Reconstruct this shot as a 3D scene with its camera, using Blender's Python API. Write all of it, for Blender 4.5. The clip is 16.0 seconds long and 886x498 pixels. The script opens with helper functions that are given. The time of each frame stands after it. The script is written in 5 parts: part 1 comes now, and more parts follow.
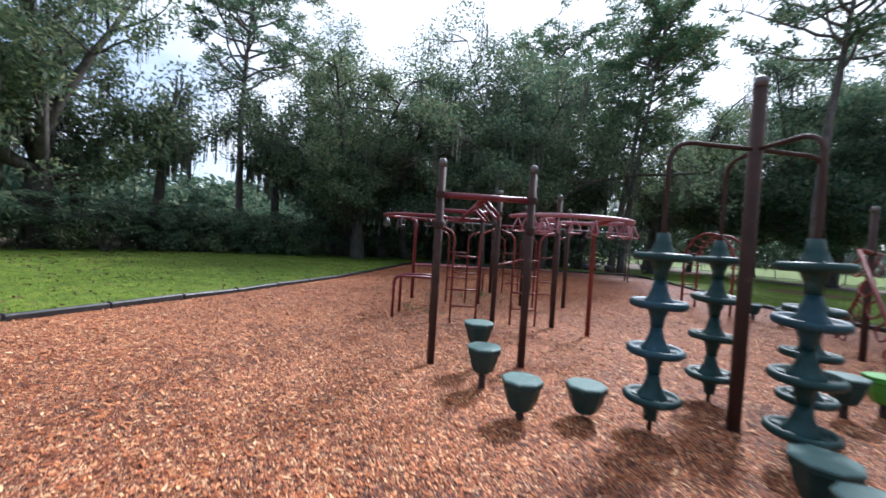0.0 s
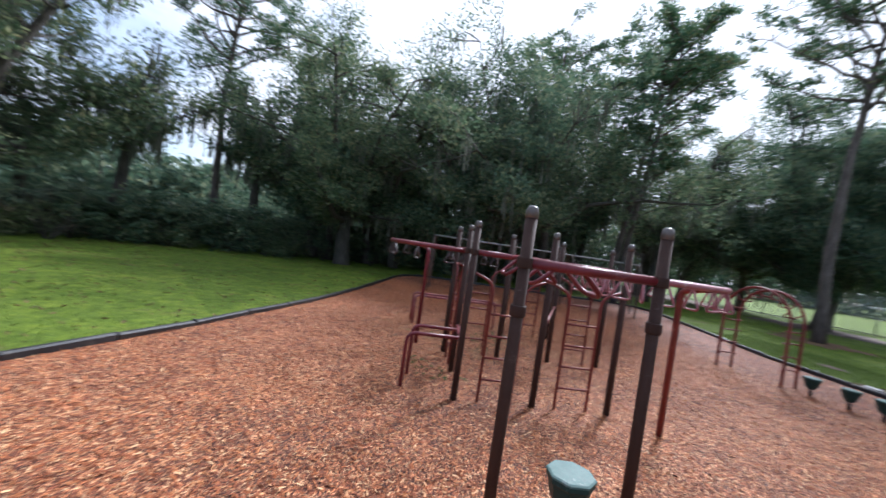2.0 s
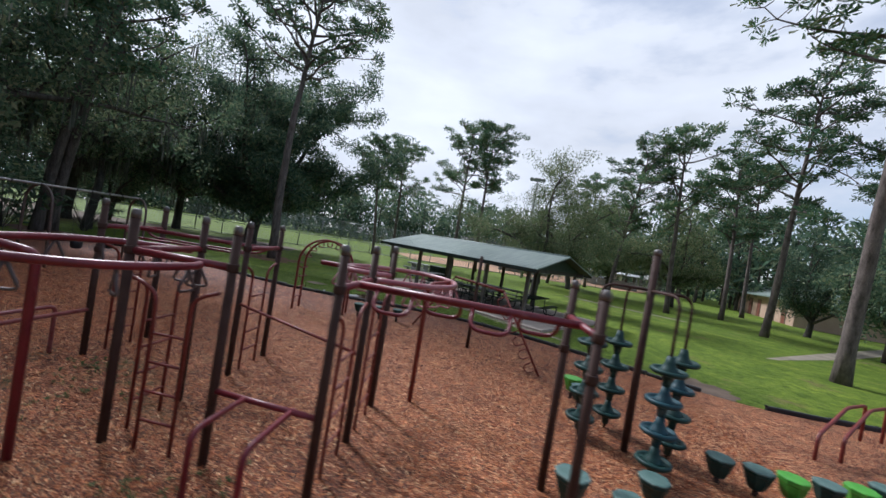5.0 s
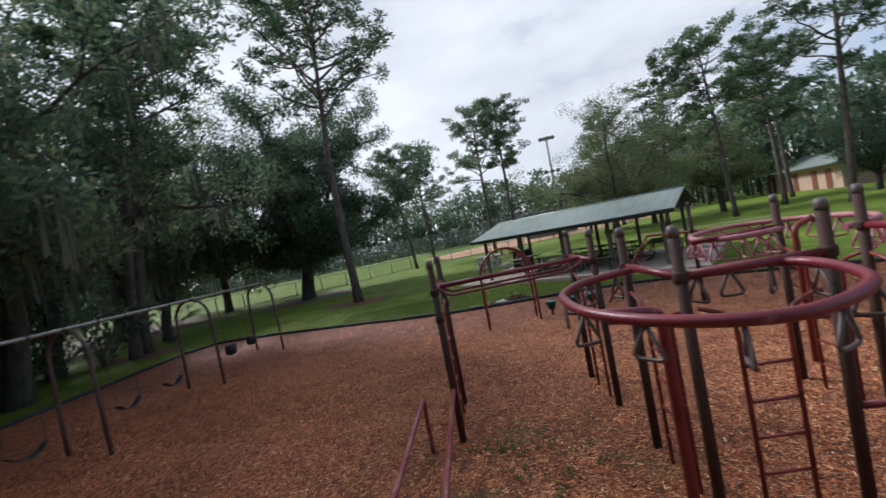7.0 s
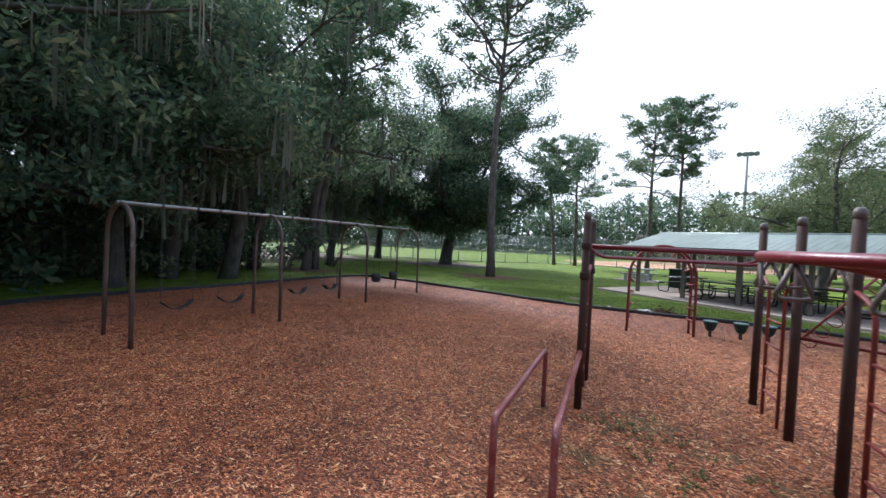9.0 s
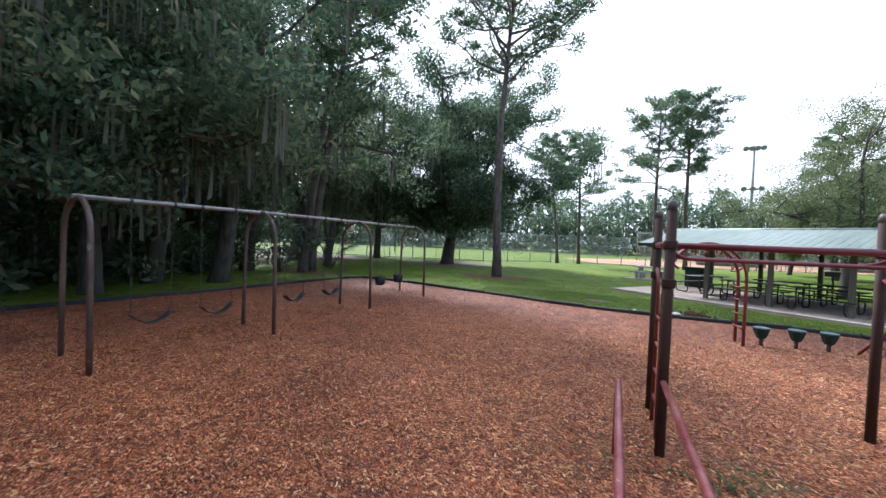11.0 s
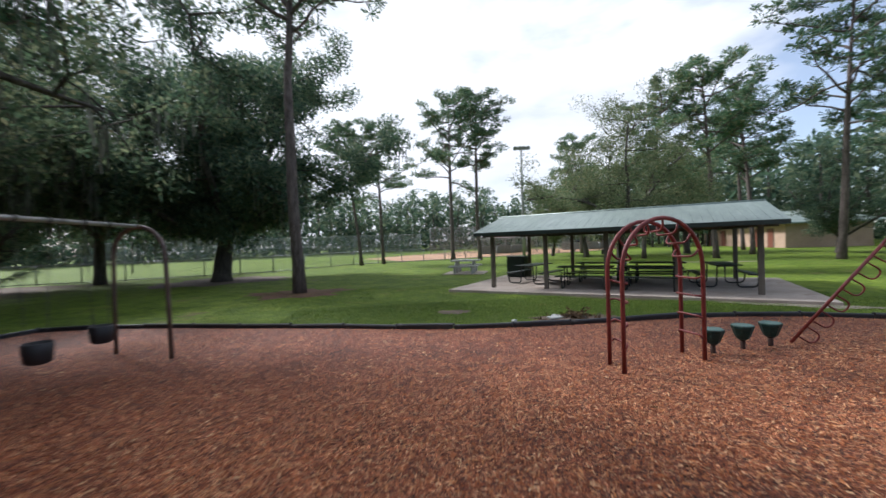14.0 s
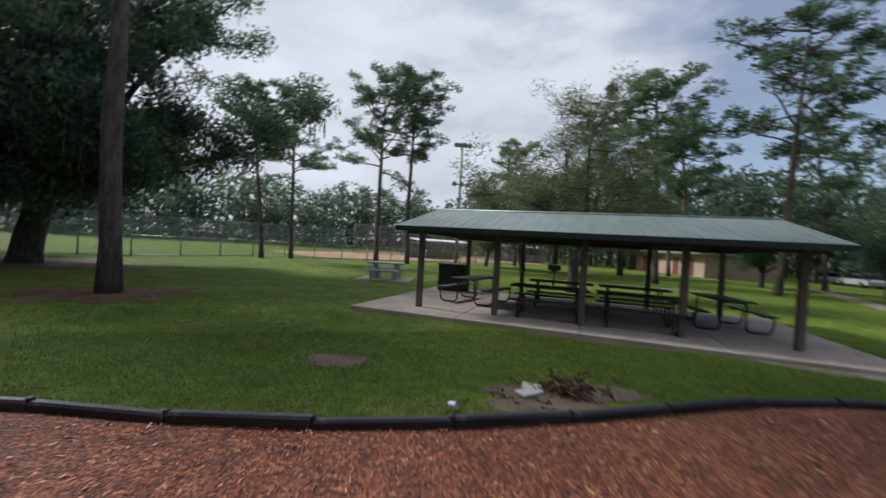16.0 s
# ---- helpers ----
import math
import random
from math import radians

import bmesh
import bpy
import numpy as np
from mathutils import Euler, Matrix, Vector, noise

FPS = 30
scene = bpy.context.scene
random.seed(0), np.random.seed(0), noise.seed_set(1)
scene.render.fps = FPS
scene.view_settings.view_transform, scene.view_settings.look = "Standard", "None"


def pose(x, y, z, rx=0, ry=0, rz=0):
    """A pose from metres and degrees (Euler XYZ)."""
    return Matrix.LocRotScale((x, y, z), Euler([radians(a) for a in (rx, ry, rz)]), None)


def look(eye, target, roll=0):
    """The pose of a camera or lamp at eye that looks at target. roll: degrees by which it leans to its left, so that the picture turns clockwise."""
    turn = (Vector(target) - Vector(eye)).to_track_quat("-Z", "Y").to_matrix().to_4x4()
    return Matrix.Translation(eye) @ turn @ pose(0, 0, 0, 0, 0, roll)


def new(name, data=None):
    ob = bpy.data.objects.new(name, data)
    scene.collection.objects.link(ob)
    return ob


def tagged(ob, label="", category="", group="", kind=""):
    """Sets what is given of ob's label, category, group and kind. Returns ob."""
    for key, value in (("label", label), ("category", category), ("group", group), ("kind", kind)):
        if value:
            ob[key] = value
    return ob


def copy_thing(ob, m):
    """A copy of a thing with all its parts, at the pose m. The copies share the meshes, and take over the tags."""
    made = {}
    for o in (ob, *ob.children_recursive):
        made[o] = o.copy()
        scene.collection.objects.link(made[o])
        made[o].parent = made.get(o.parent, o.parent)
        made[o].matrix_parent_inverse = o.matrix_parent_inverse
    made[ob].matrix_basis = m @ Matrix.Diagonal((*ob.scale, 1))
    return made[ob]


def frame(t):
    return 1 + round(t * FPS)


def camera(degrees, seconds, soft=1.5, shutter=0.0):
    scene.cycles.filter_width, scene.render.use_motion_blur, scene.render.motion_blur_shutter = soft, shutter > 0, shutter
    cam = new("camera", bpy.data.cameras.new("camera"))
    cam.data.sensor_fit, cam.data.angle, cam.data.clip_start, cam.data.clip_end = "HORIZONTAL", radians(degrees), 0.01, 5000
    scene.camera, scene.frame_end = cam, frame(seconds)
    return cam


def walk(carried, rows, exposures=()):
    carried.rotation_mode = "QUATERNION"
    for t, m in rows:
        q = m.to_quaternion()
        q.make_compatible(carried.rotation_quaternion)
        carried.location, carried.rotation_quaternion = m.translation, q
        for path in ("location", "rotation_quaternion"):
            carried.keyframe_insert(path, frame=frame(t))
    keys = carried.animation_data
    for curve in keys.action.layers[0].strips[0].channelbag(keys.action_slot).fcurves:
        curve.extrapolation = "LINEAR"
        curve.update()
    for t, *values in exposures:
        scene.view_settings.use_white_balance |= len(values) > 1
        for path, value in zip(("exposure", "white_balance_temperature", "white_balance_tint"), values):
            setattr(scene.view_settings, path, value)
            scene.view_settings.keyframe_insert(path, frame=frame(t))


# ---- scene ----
cam = camera(97.0, 16.0, shutter=0.5)
PATH = [
    (0, (9.829, 3.832, 1.427), (7.837, 4.001, 1.383), 3.7),
    (0.5, (9.337, 3.752, 1.652), (7.338, 3.711, 1.616), 3.6),
    (1, (8.824, 3.689, 1.927), (6.846, 3.396, 1.878), 4.3),
    (1.5, (8.425, 3.457, 1.969), (6.426, 3.392, 1.932), 5.3),
    (2, (8.045, 3.178, 2.001), (6.064, 3.449, 1.972), 8.4),
    (2.5, (7.734, 2.742, 2.039), (5.886, 3.507, 2.012), 9.7),
    (3, (7.355, 2.127, 2.244), (5.675, 3.212, 2.218), 10.7),
    (3.5, (6.868, 1.307, 2.468), (5.722, 2.946, 2.458), 10.8),
    (4, (6.148, 0.725, 2.535), (5.63, 2.656, 2.503), 12.8),
    (4.2, (5.803, 0.565, 2.514), (5.473, 2.538, 2.489), 12.9),
    (6.3, (0.605, 1.286, 2.581), (0.661, 3.285, 2.546), 4.2),
    (6.5, (0.0, 1.29, 2.6), (0.045, 3.289, 2.555), -2.4),
    (6.7, (-0.38, 1.37, 2.58), (-0.385, 3.37, 2.528), -9.0),
    (7, (-0.735, 1.28, 2.595), (-0.867, 3.275, 2.545), -11.0),
    (7.5, (-0.93, 1.226, 2.488), (-1.306, 3.19, 2.442), -1.7),
    (8, (-0.879, 1.187, 2.222), (-1.453, 3.102, 2.179), 3.8),
    (8.5, (-0.805, 1.138, 2.021), (-1.54, 2.997, 1.975), 3.0),
    (9, (-0.965, 1.254, 1.929), (-1.765, 3.087, 1.887), 2.8),
    (9.2, (-1.043, 1.264, 1.949), (-1.861, 3.088, 1.903), 2.9),
    (11.3, (-1.946, 2.315, 1.906), (-2.708, 4.163, 1.857), 2.0),
    (11.5, (-2.072, 2.478, 1.899), (-2.792, 4.343, 1.851), 1.9),
    (12, (-2.415, 3.115, 1.866), (-3.061, 5.007, 1.821), 1.8),
    (12.5, (-2.731, 3.759, 1.864), (-3.253, 5.689, 1.82), 1.0),
    (13, (-3.065, 4.56, 1.858), (-3.408, 6.53, 1.816), 0.2),
    (13.5, (-3.496, 5.364, 1.925), (-3.551, 7.362, 1.88), -1.0),
    (14, (-3.57, 6.682, 1.823), (-3.328, 8.667, 1.791), -2.0),
    (14.5, (-3.559, 7.755, 1.798), (-3.129, 9.708, 1.767), -1.7),
    (15, (-3.336, 9.071, 1.73), (-2.677, 10.96, 1.704), -2.1),
    (15.5, (-2.774, 10.082, 1.597), (-2.027, 11.937, 1.586), -2.0),
    (16, (-2.407, 11.268, 1.661), (-1.815, 13.178, 1.649), 3.5),
]
walk(cam, [(t, look(eye, target, roll)) for t, eye, target, roll in PATH],
     exposures=[(0.0, 0.62, 5650, 12), (1.0, 0.9, 5650, 12), (2.0, 0.6, 5650, 12), (3.5, 0.3, 5650, 12), (6.5, -0.28, 6000, 12), (7.0, -0.06, 6000, 12), (7.5, 0.24, 5900, 12), (9.0, 0.75, 5700, 12), (12.0, 1.02, 5700, 12), (13.0, 0.88, 5700, 12), (14.0, 0.35, 6000, 12), (15.0, -0.26, 6150, 12), (16.0, -0.3, 6050, 12)])

# ---- world and light ----
world = bpy.data.worlds.new("overcast_sky")
scene.world = world
world.use_nodes = True
SUN_YAW, SUN_UP = 48.0, 42.0          # degrees left of +y, and above the horizon


def build_world():
    nt = world.node_tree
    nt.nodes.clear()
    out = nt.nodes.new("ShaderNodeOutputWorld")
    bg = nt.nodes.new("ShaderNodeBackground")
    sky = nt.nodes.new("ShaderNodeTexSky")
    sky.sky_type = "NISHITA"
    sky.sun_disc = False
    sky.sun_elevation = radians(SUN_UP)
    sky.sun_rotation = radians(-SUN_YAW)
    coord = nt.nodes.new("ShaderNodeTexCoord")
    stretch = nt.nodes.new("ShaderNodeMapping")
    stretch.inputs["Scale"].default_value = (1.0, 1.0, 2.6)
    puff = nt.nodes.new("ShaderNodeTexNoise")
    puff.inputs["Scale"].default_value = 1.7
    puff.inputs["Detail"].default_value = 7.0
    puff.inputs["Roughness"].default_value = 0.55
    # cloud is thickest towards the hidden sun and opens to blue away from it
    away = nt.nodes.new("ShaderNodeVectorMath")
    away.operation = "DOT_PRODUCT"
    a, e = radians(SUN_YAW), radians(SUN_UP)
    away.inputs[1].default_value = (-math.sin(a) * math.cos(e), math.cos(a) * math.cos(e), math.sin(e))
    mix1 = nt.nodes.new("ShaderNodeMath")
    mix1.operation = "MULTIPLY_ADD"
    mix1.inputs[1].default_value = 0.30
    ramp = nt.nodes.new("ShaderNodeValToRGB")
    ramp.color_ramp.elements[0].position = 0.50
    ramp.color_ramp.elements[0].color = (0.3, 0.3, 0.3, 1)
    ramp.color_ramp.elements[1].position = 0.68
    sky_gain = nt.nodes.new("ShaderNodeVectorMath")
    sky_gain.operation = "SCALE"
    sky_gain.inputs["Scale"].default_value = 0.15
    glow = nt.nodes.new("ShaderNodeMapRange")
    glow.inputs["From Min"].default_value = -0.2
    glow.inputs["From Max"].default_value = 1.0
    glow.inputs["To Min"].default_value = 0.74
    glow.inputs["To Max"].default_value = 1.06
    cloud = nt.nodes.new("ShaderNodeVectorMath")
    cloud.operation = "SCALE"
    cloud.inputs[0].default_value = (0.945, 0.97, 1.01)
    mix = nt.nodes.new("ShaderNodeMix")
    mix.data_type = "RGBA"
    link = nt.links.new
    link(coord.outputs["Generated"], stretch.inputs["Vector"])
    link(stretch.outputs["Vector"], puff.inputs["Vector"])
    link(coord.outputs["Generated"], away.inputs[0])
    link(away.outputs["Value"], mix1.inputs[0])
    link(puff.outputs["Fac"], mix1.inputs[2])
    link(mix1.outputs["Value"], ramp.inputs["Fac"])
    link(sky.outputs["Color"], sky_gain.inputs[0])
    link(away.outputs["Value"], glow.inputs["Value"])
    # soft billows in the cloud
    billow = nt.nodes.new("ShaderNodeTexNoise")
    billow.inputs["Scale"].default_value = 3.4
    billow.inputs["Detail"].default_value = 5.0
    soft_puff = nt.nodes.new("ShaderNodeMapRange")
    soft_puff.inputs["From Min"].default_value, soft_puff.inputs["From Max"].default_value = 0.3, 0.7
    soft_puff.inputs["To Min"].default_value, soft_puff.inputs["To Max"].default_value = 0.82, 1.08
    shade = nt.nodes.new("ShaderNodeMath")
    shade.operation = "MULTIPLY"
    link(stretch.outputs["Vector"], billow.inputs["Vector"])
    link(billow.outputs["Fac"], soft_puff.inputs["Value"])
    link(glow.outputs["Result"], shade.inputs[0])
    link(soft_puff.outputs["Result"], shade.inputs[1])
    link(shade.outputs["Value"], cloud.inputs["Scale"])
    link(ramp.outputs["Color"], mix.inputs["Factor"])
    link(sky_gain.outputs["Vector"], mix.inputs["A"])
    link(cloud.outputs["Vector"], mix.inputs["B"])
    link(mix.outputs["Result"], bg.inputs["Color"])
    bg.inputs["Strength"].default_value = 1.0
    link(bg.outputs["Background"], out.inputs["Surface"])


build_world()
sun = new("sun", bpy.data.lights.new("sun", "SUN"))
sun.data.energy = 4.4
sun.data.angle = radians(9)
sun.data.color = (1.0, 0.97, 0.94)
sun.matrix_world = look((-math.sin(radians(SUN_YAW)) * 50, math.cos(radians(SUN_YAW)) * 50, math.tan(radians(SUN_UP)) * 50), (0, 0, 0))


# ---- materials ----
def material(name):
    m = bpy.data.materials.new(name)
    m.use_nodes = True
    nt = m.node_tree
    return m, nt, nt.nodes["Principled BSDF"], nt.links.new


def noise_node(nt, scale, detail=4.0, rough=0.6, kind="Object", stretch=(1, 1, 1)):
    coord = nt.nodes.new("ShaderNodeTexCoord")
    mp = nt.nodes.new("ShaderNodeMapping")
    mp.inputs["Scale"].default_value = stretch
    n = nt.nodes.new("ShaderNodeTexNoise")
    n.inputs["Scale"].default_value = scale
    n.inputs["Detail"].default_value = detail
    n.inputs["Roughness"].default_value = rough
    nt.links.new(coord.outputs[kind], mp.inputs["Vector"])
    nt.links.new(mp.outputs["Vector"], n.inputs["Vector"])
    return n


def ramp_node(nt, source, stops):
    r = nt.nodes.new("ShaderNodeValToRGB")
    els = r.color_ramp.elements
    while len(els) < len(stops):
        els.new(0.5)
    for el, (pos, col) in zip(els, stops):
        el.position, el.color = pos, (*col, 1)
    nt.links.new(source, r.inputs["Fac"])
    return r


def blend(nt, fac, a, b, how="MIX"):
    m = nt.nodes.new("ShaderNodeMix")
    m.data_type, m.blend_type = "RGBA", how
    for socket, value in (("Factor", fac), ("A", a), ("B", b)):
        if isinstance(value, (float, int)):
            m.inputs[socket].default_value = value
        elif isinstance(value, tuple):
            m.inputs[socket].default_value = (*value, 1)
        else:
            nt.links.new(value, m.inputs[socket])
    return m.outputs["Result"]


def relief(nt, bsdf, height, strength, distance):
    b = nt.nodes.new("ShaderNodeBump")
    b.inputs["Strength"].default_value = strength
    b.inputs["Distance"].default_value = distance
    nt.links.new(height, b.inputs["Height"])
    nt.links.new(b.outputs["Normal"], bsdf.inputs["Normal"])


def plain(name, c0, c1, rough=0.6, scale=6.0, fine=60.0, metal=0.0, bump=0.15, wear=None, spread=0.0, stretch=(1, 1, 1), gloss=0.5):
    """Two-scale mottled surface; wear: a third colour in worn patches; spread: shade from piece to piece."""
    m, nt, bsdf, link = material(name)
    big, small = noise_node(nt, scale, stretch=stretch), noise_node(nt, fine, 3.0, stretch=stretch)
    col = ramp_node(nt, big.outputs["Fac"], [(0.35, c0), (0.65, c1)]).outputs["Color"]
    dark = ramp_node(nt, small.outputs["Fac"], [(0.3, (0.72, 0.72, 0.72)), (0.7, (1.1, 1.1, 1.1))]).outputs["Color"]
    col = blend(nt, 0.8, col, dark, "MULTIPLY")
    if wear:
        patch = noise_node(nt, scale * 1.7, 8.0, 0.7)
        mask = ramp_node(nt, patch.outputs["Fac"], [(0.60, (0, 0, 0)), (0.68, (1, 1, 1))]).outputs["Color"]
        col = blend(nt, mask, col, wear)
    if spread:
        info = nt.nodes.new("ShaderNodeObjectInfo")
        shade = ramp_node(nt, info.outputs["Random"], [(0.0, (1 - spread,) * 3), (1.0, (1 + spread,) * 3)]).outputs["Color"]
        col = blend(nt, 1.0, col, shade, "MULTIPLY")
    link(col, bsdf.inputs["Base Color"])
    rr = ramp_node(nt, small.outputs["Fac"], [(0.3, (rough * 0.8,) * 3), (0.7, (min(1, rough * 1.2),) * 3)])
    link(rr.outputs["Color"], bsdf.inputs["Roughness"])
    bsdf.inputs["Metallic"].default_value = metal
    bsdf.inputs["Specular IOR Level"].default_value = gloss
    relief(nt, bsdf, small.outputs["Fac"], bump, 0.01)
    return m


def island_material(name, stops, rough=0.7, translucent=0.0, gloss=0.3):
    """Shade varies from piece to piece of one mesh (leaves, chips, blades)."""
    m, nt, bsdf, link = material(name)
    geo = nt.nodes.new("ShaderNodeNewGeometry")
    col = ramp_node(nt, geo.outputs["Random Per Island"], stops).outputs["Color"]
    info = nt.nodes.new("ShaderNodeObjectInfo")
    tint = ramp_node(nt, info.outputs["Random"], [(0.0, (0.8, 0.82, 0.8)), (1.0, (1.15, 1.12, 1.05))]).outputs["Color"]
    col = blend(nt, 1.0, col, tint, "MULTIPLY")
    link(col, bsdf.inputs["Base Color"])
    bsdf.inputs["Roughness"].default_value = rough
    bsdf.inputs["Specular IOR Level"].default_value = gloss
    if translucent:
        tr = nt.nodes.new("ShaderNodeBsdfTranslucent")
        link(col, tr.inputs["Color"])
        mx = nt.nodes.new("ShaderNodeMixShader")
        mx.inputs["Fac"].default_value = translucent
        link(bsdf.outputs["BSDF"], mx.inputs[1])
        link(tr.outputs["BSDF"], mx.inputs[2])
        link(mx.outputs["Shader"], nt.nodes["Material Output"].inputs["Surface"])
    return m


def mulch_material():
    m, nt, bsdf, link = material("wood_mulch")
    cells = nt.nodes.new("ShaderNodeTexVoronoi")
    coord = nt.nodes.new("ShaderNodeTexCoord")
    mp = nt.nodes.new("ShaderNodeMapping")
    mp.inputs["Scale"].default_value = (1.0, 1.8, 1.0)
    mp.inputs["Rotation"].default_value = (0, 0, 0.6)
    warp = noise_node(nt, 9.0, 3.0)
    wob = nt.nodes.new("ShaderNodeVectorMath")
    wob.operation = "MULTIPLY_ADD"
    wob.inputs[1].default_value = (0.12, 0.12, 0.12)
    link(coord.outputs["Object"], mp.inputs["Vector"])
    link(warp.outputs["Color"], wob.inputs[0])
    link(mp.outputs["Vector"], wob.inputs[2])
    link(wob.outputs["Vector"], cells.inputs["Vector"])
    cells.inputs["Scale"].default_value = 54.0
    bits = nt.nodes.new("ShaderNodeSeparateColor")
    link(cells.outputs["Color"], bits.inputs["Color"])
    stops = [(0.0, (0.062, 0.017, 0.007)), (0.25, (0.18, 0.045, 0.015)), (0.5, (0.38, 0.102, 0.033)), (0.74, (0.66, 0.225, 0.082)), (1.0, (0.90, 0.56, 0.29))]
    chips = ramp_node(nt, bits.outputs["Red"], stops).outputs["Color"]
    big = nt.nodes.new("ShaderNodeTexVoronoi")
    big.inputs["Scale"].default_value = 24.0
    turn = nt.nodes.new("ShaderNodeMapping")
    turn.inputs["Rotation"].default_value = (0, 0, 1.9)
    turn.inputs["Scale"].default_value = (1.0, 2.3, 1.0)
    link(wob.outputs["Vector"], turn.inputs["Vector"])
    link(turn.outputs["Vector"], big.inputs["Vector"])
    bits2 = nt.nodes.new("ShaderNodeSeparateColor")
    link(big.outputs["Color"], bits2.inputs["Color"])
    coarse = ramp_node(nt, bits2.outputs["Red"], [(0.0, (0.45, 0.42, 0.40)), (0.5, (1.02, 1.02, 1.02)), (1.0, (1.55, 1.56, 1.58))]).outputs["Color"]
    chips = blend(nt, 1.0, chips, coarse, "MULTIPLY")
    patch = noise_node(nt, 0.35, 6.0, 0.62)
    worn = ramp_node(nt, patch.outputs["Fac"], [(0.33, (0.50, 0.45, 0.42)), (0.5, (1.0, 1.0, 1.0)), (0.68, (1.20, 1.24, 1.22))]).outputs["Color"]
    col = blend(nt, 1.0, chips, worn, "MULTIPLY")
    raked = noise_node(nt, 3.2, 7.0, 0.72)
    streaks = ramp_node(nt, raked.outputs["Fac"], [(0.34, (0.55, 0.50, 0.48)), (0.5, (1.0, 1.0, 1.0)), (0.66, (1.28, 1.30, 1.32))]).outputs["Color"]
    col = blend(nt, 0.9, col, streaks, "MULTIPLY")
    gap = ramp_node(nt, cells.outputs["Distance"], [(0.0, (1.15, 1.15, 1.15)), (0.45, (0.95, 0.95, 0.95)), (0.75, (0.30, 0.26, 0.25))]).outputs["Color"]
    col = blend(nt, 0.9, col, gap, "MULTIPLY")
    # older, redder mulch towards the west, fresh orange chips in the east
    place_x = nt.nodes.new("ShaderNodeSeparateXYZ")
    link(coord.outputs["Object"], place_x.inputs["Vector"])
    drift = nt.nodes.new("ShaderNodeMath")
    drift.operation = "MULTIPLY_ADD"
    drift.inputs[1].default_value = 9.0
    link(patch.outputs["Fac"], drift.inputs[0])
    link(place_x.outputs["X"], drift.inputs[2])
    age = nt.nodes.new("ShaderNodeMapRange")
    age.inputs["From Min"].default_value, age.inputs["From Max"].default_value = 8.0, -1.0
    link(drift.outputs["Value"], age.inputs["Value"])
    col = blend(nt, age.outputs["Result"], col, blend(nt, 1.0, col, (1.06, 0.93, 0.92), "MULTIPLY"))
    # shade put into the colour: the mulch darkens towards the northern edge
    north_drift = nt.nodes.new("ShaderNodeMath")
    north_drift.operation = "MULTIPLY_ADD"
    north_drift.inputs[1].default_value = 5.0
    link(patch.outputs["Fac"], north_drift.inputs[0])
    link(place_x.outputs["Y"], north_drift.inputs[2])
    north_shade = nt.nodes.new("ShaderNodeMapRange")
    north_shade.inputs["From Min"].default_value, north_shade.inputs["From Max"].default_value = 13.2, 15.6
    link(north_drift.outputs["Value"], north_shade.inputs["Value"])
    col = blend(nt, north_shade.outputs["Result"], col, blend(nt, 1.0, col, (0.62, 0.56, 0.58), "MULTIPLY"))
    # weeds show thinly in a worn spot
    weed_n = noise_node(nt, 1.1, 6.0, 0.7)
    pos = nt.nodes.new("ShaderNodeVectorMath")
    pos.operation = "DISTANCE"
    pos.inputs[1].default_value = (-0.5, 5.2, 0.0)
    link(coord.outputs["Object"], pos.inputs[0])
    near = ramp_node(nt, pos.outputs["Value"], [(0.0, (1, 1, 1)), (1.0, (0, 0, 0))])
    scale_d = nt.nodes.new("ShaderNodeMath")
    scale_d.operation = "MULTIPLY"
    scale_d.inputs[1].default_value = 0.36
    link(pos.outputs["Value"], scale_d.inputs[0])
    link(scale_d.outputs["Value"], near.inputs["Fac"])
    weed_m = ramp_node(nt, weed_n.outputs["Fac"], [(0.5, (0, 0, 0)), (0.62, (0.75, 0.75, 0.75))]).outputs["Color"]
    weed = blend(nt, 1.0, weed_m, near.outputs["Color"], "MULTIPLY")
    col = blend(nt, weed, col, (0.07, 0.095, 0.025))
    link(col, bsdf.inputs["Base Color"])
    bsdf.inputs["Roughness"].default_value = 0.75
    relief(nt, bsdf, cells.outputs["Distance"], 0.9, -0.02)
    return m


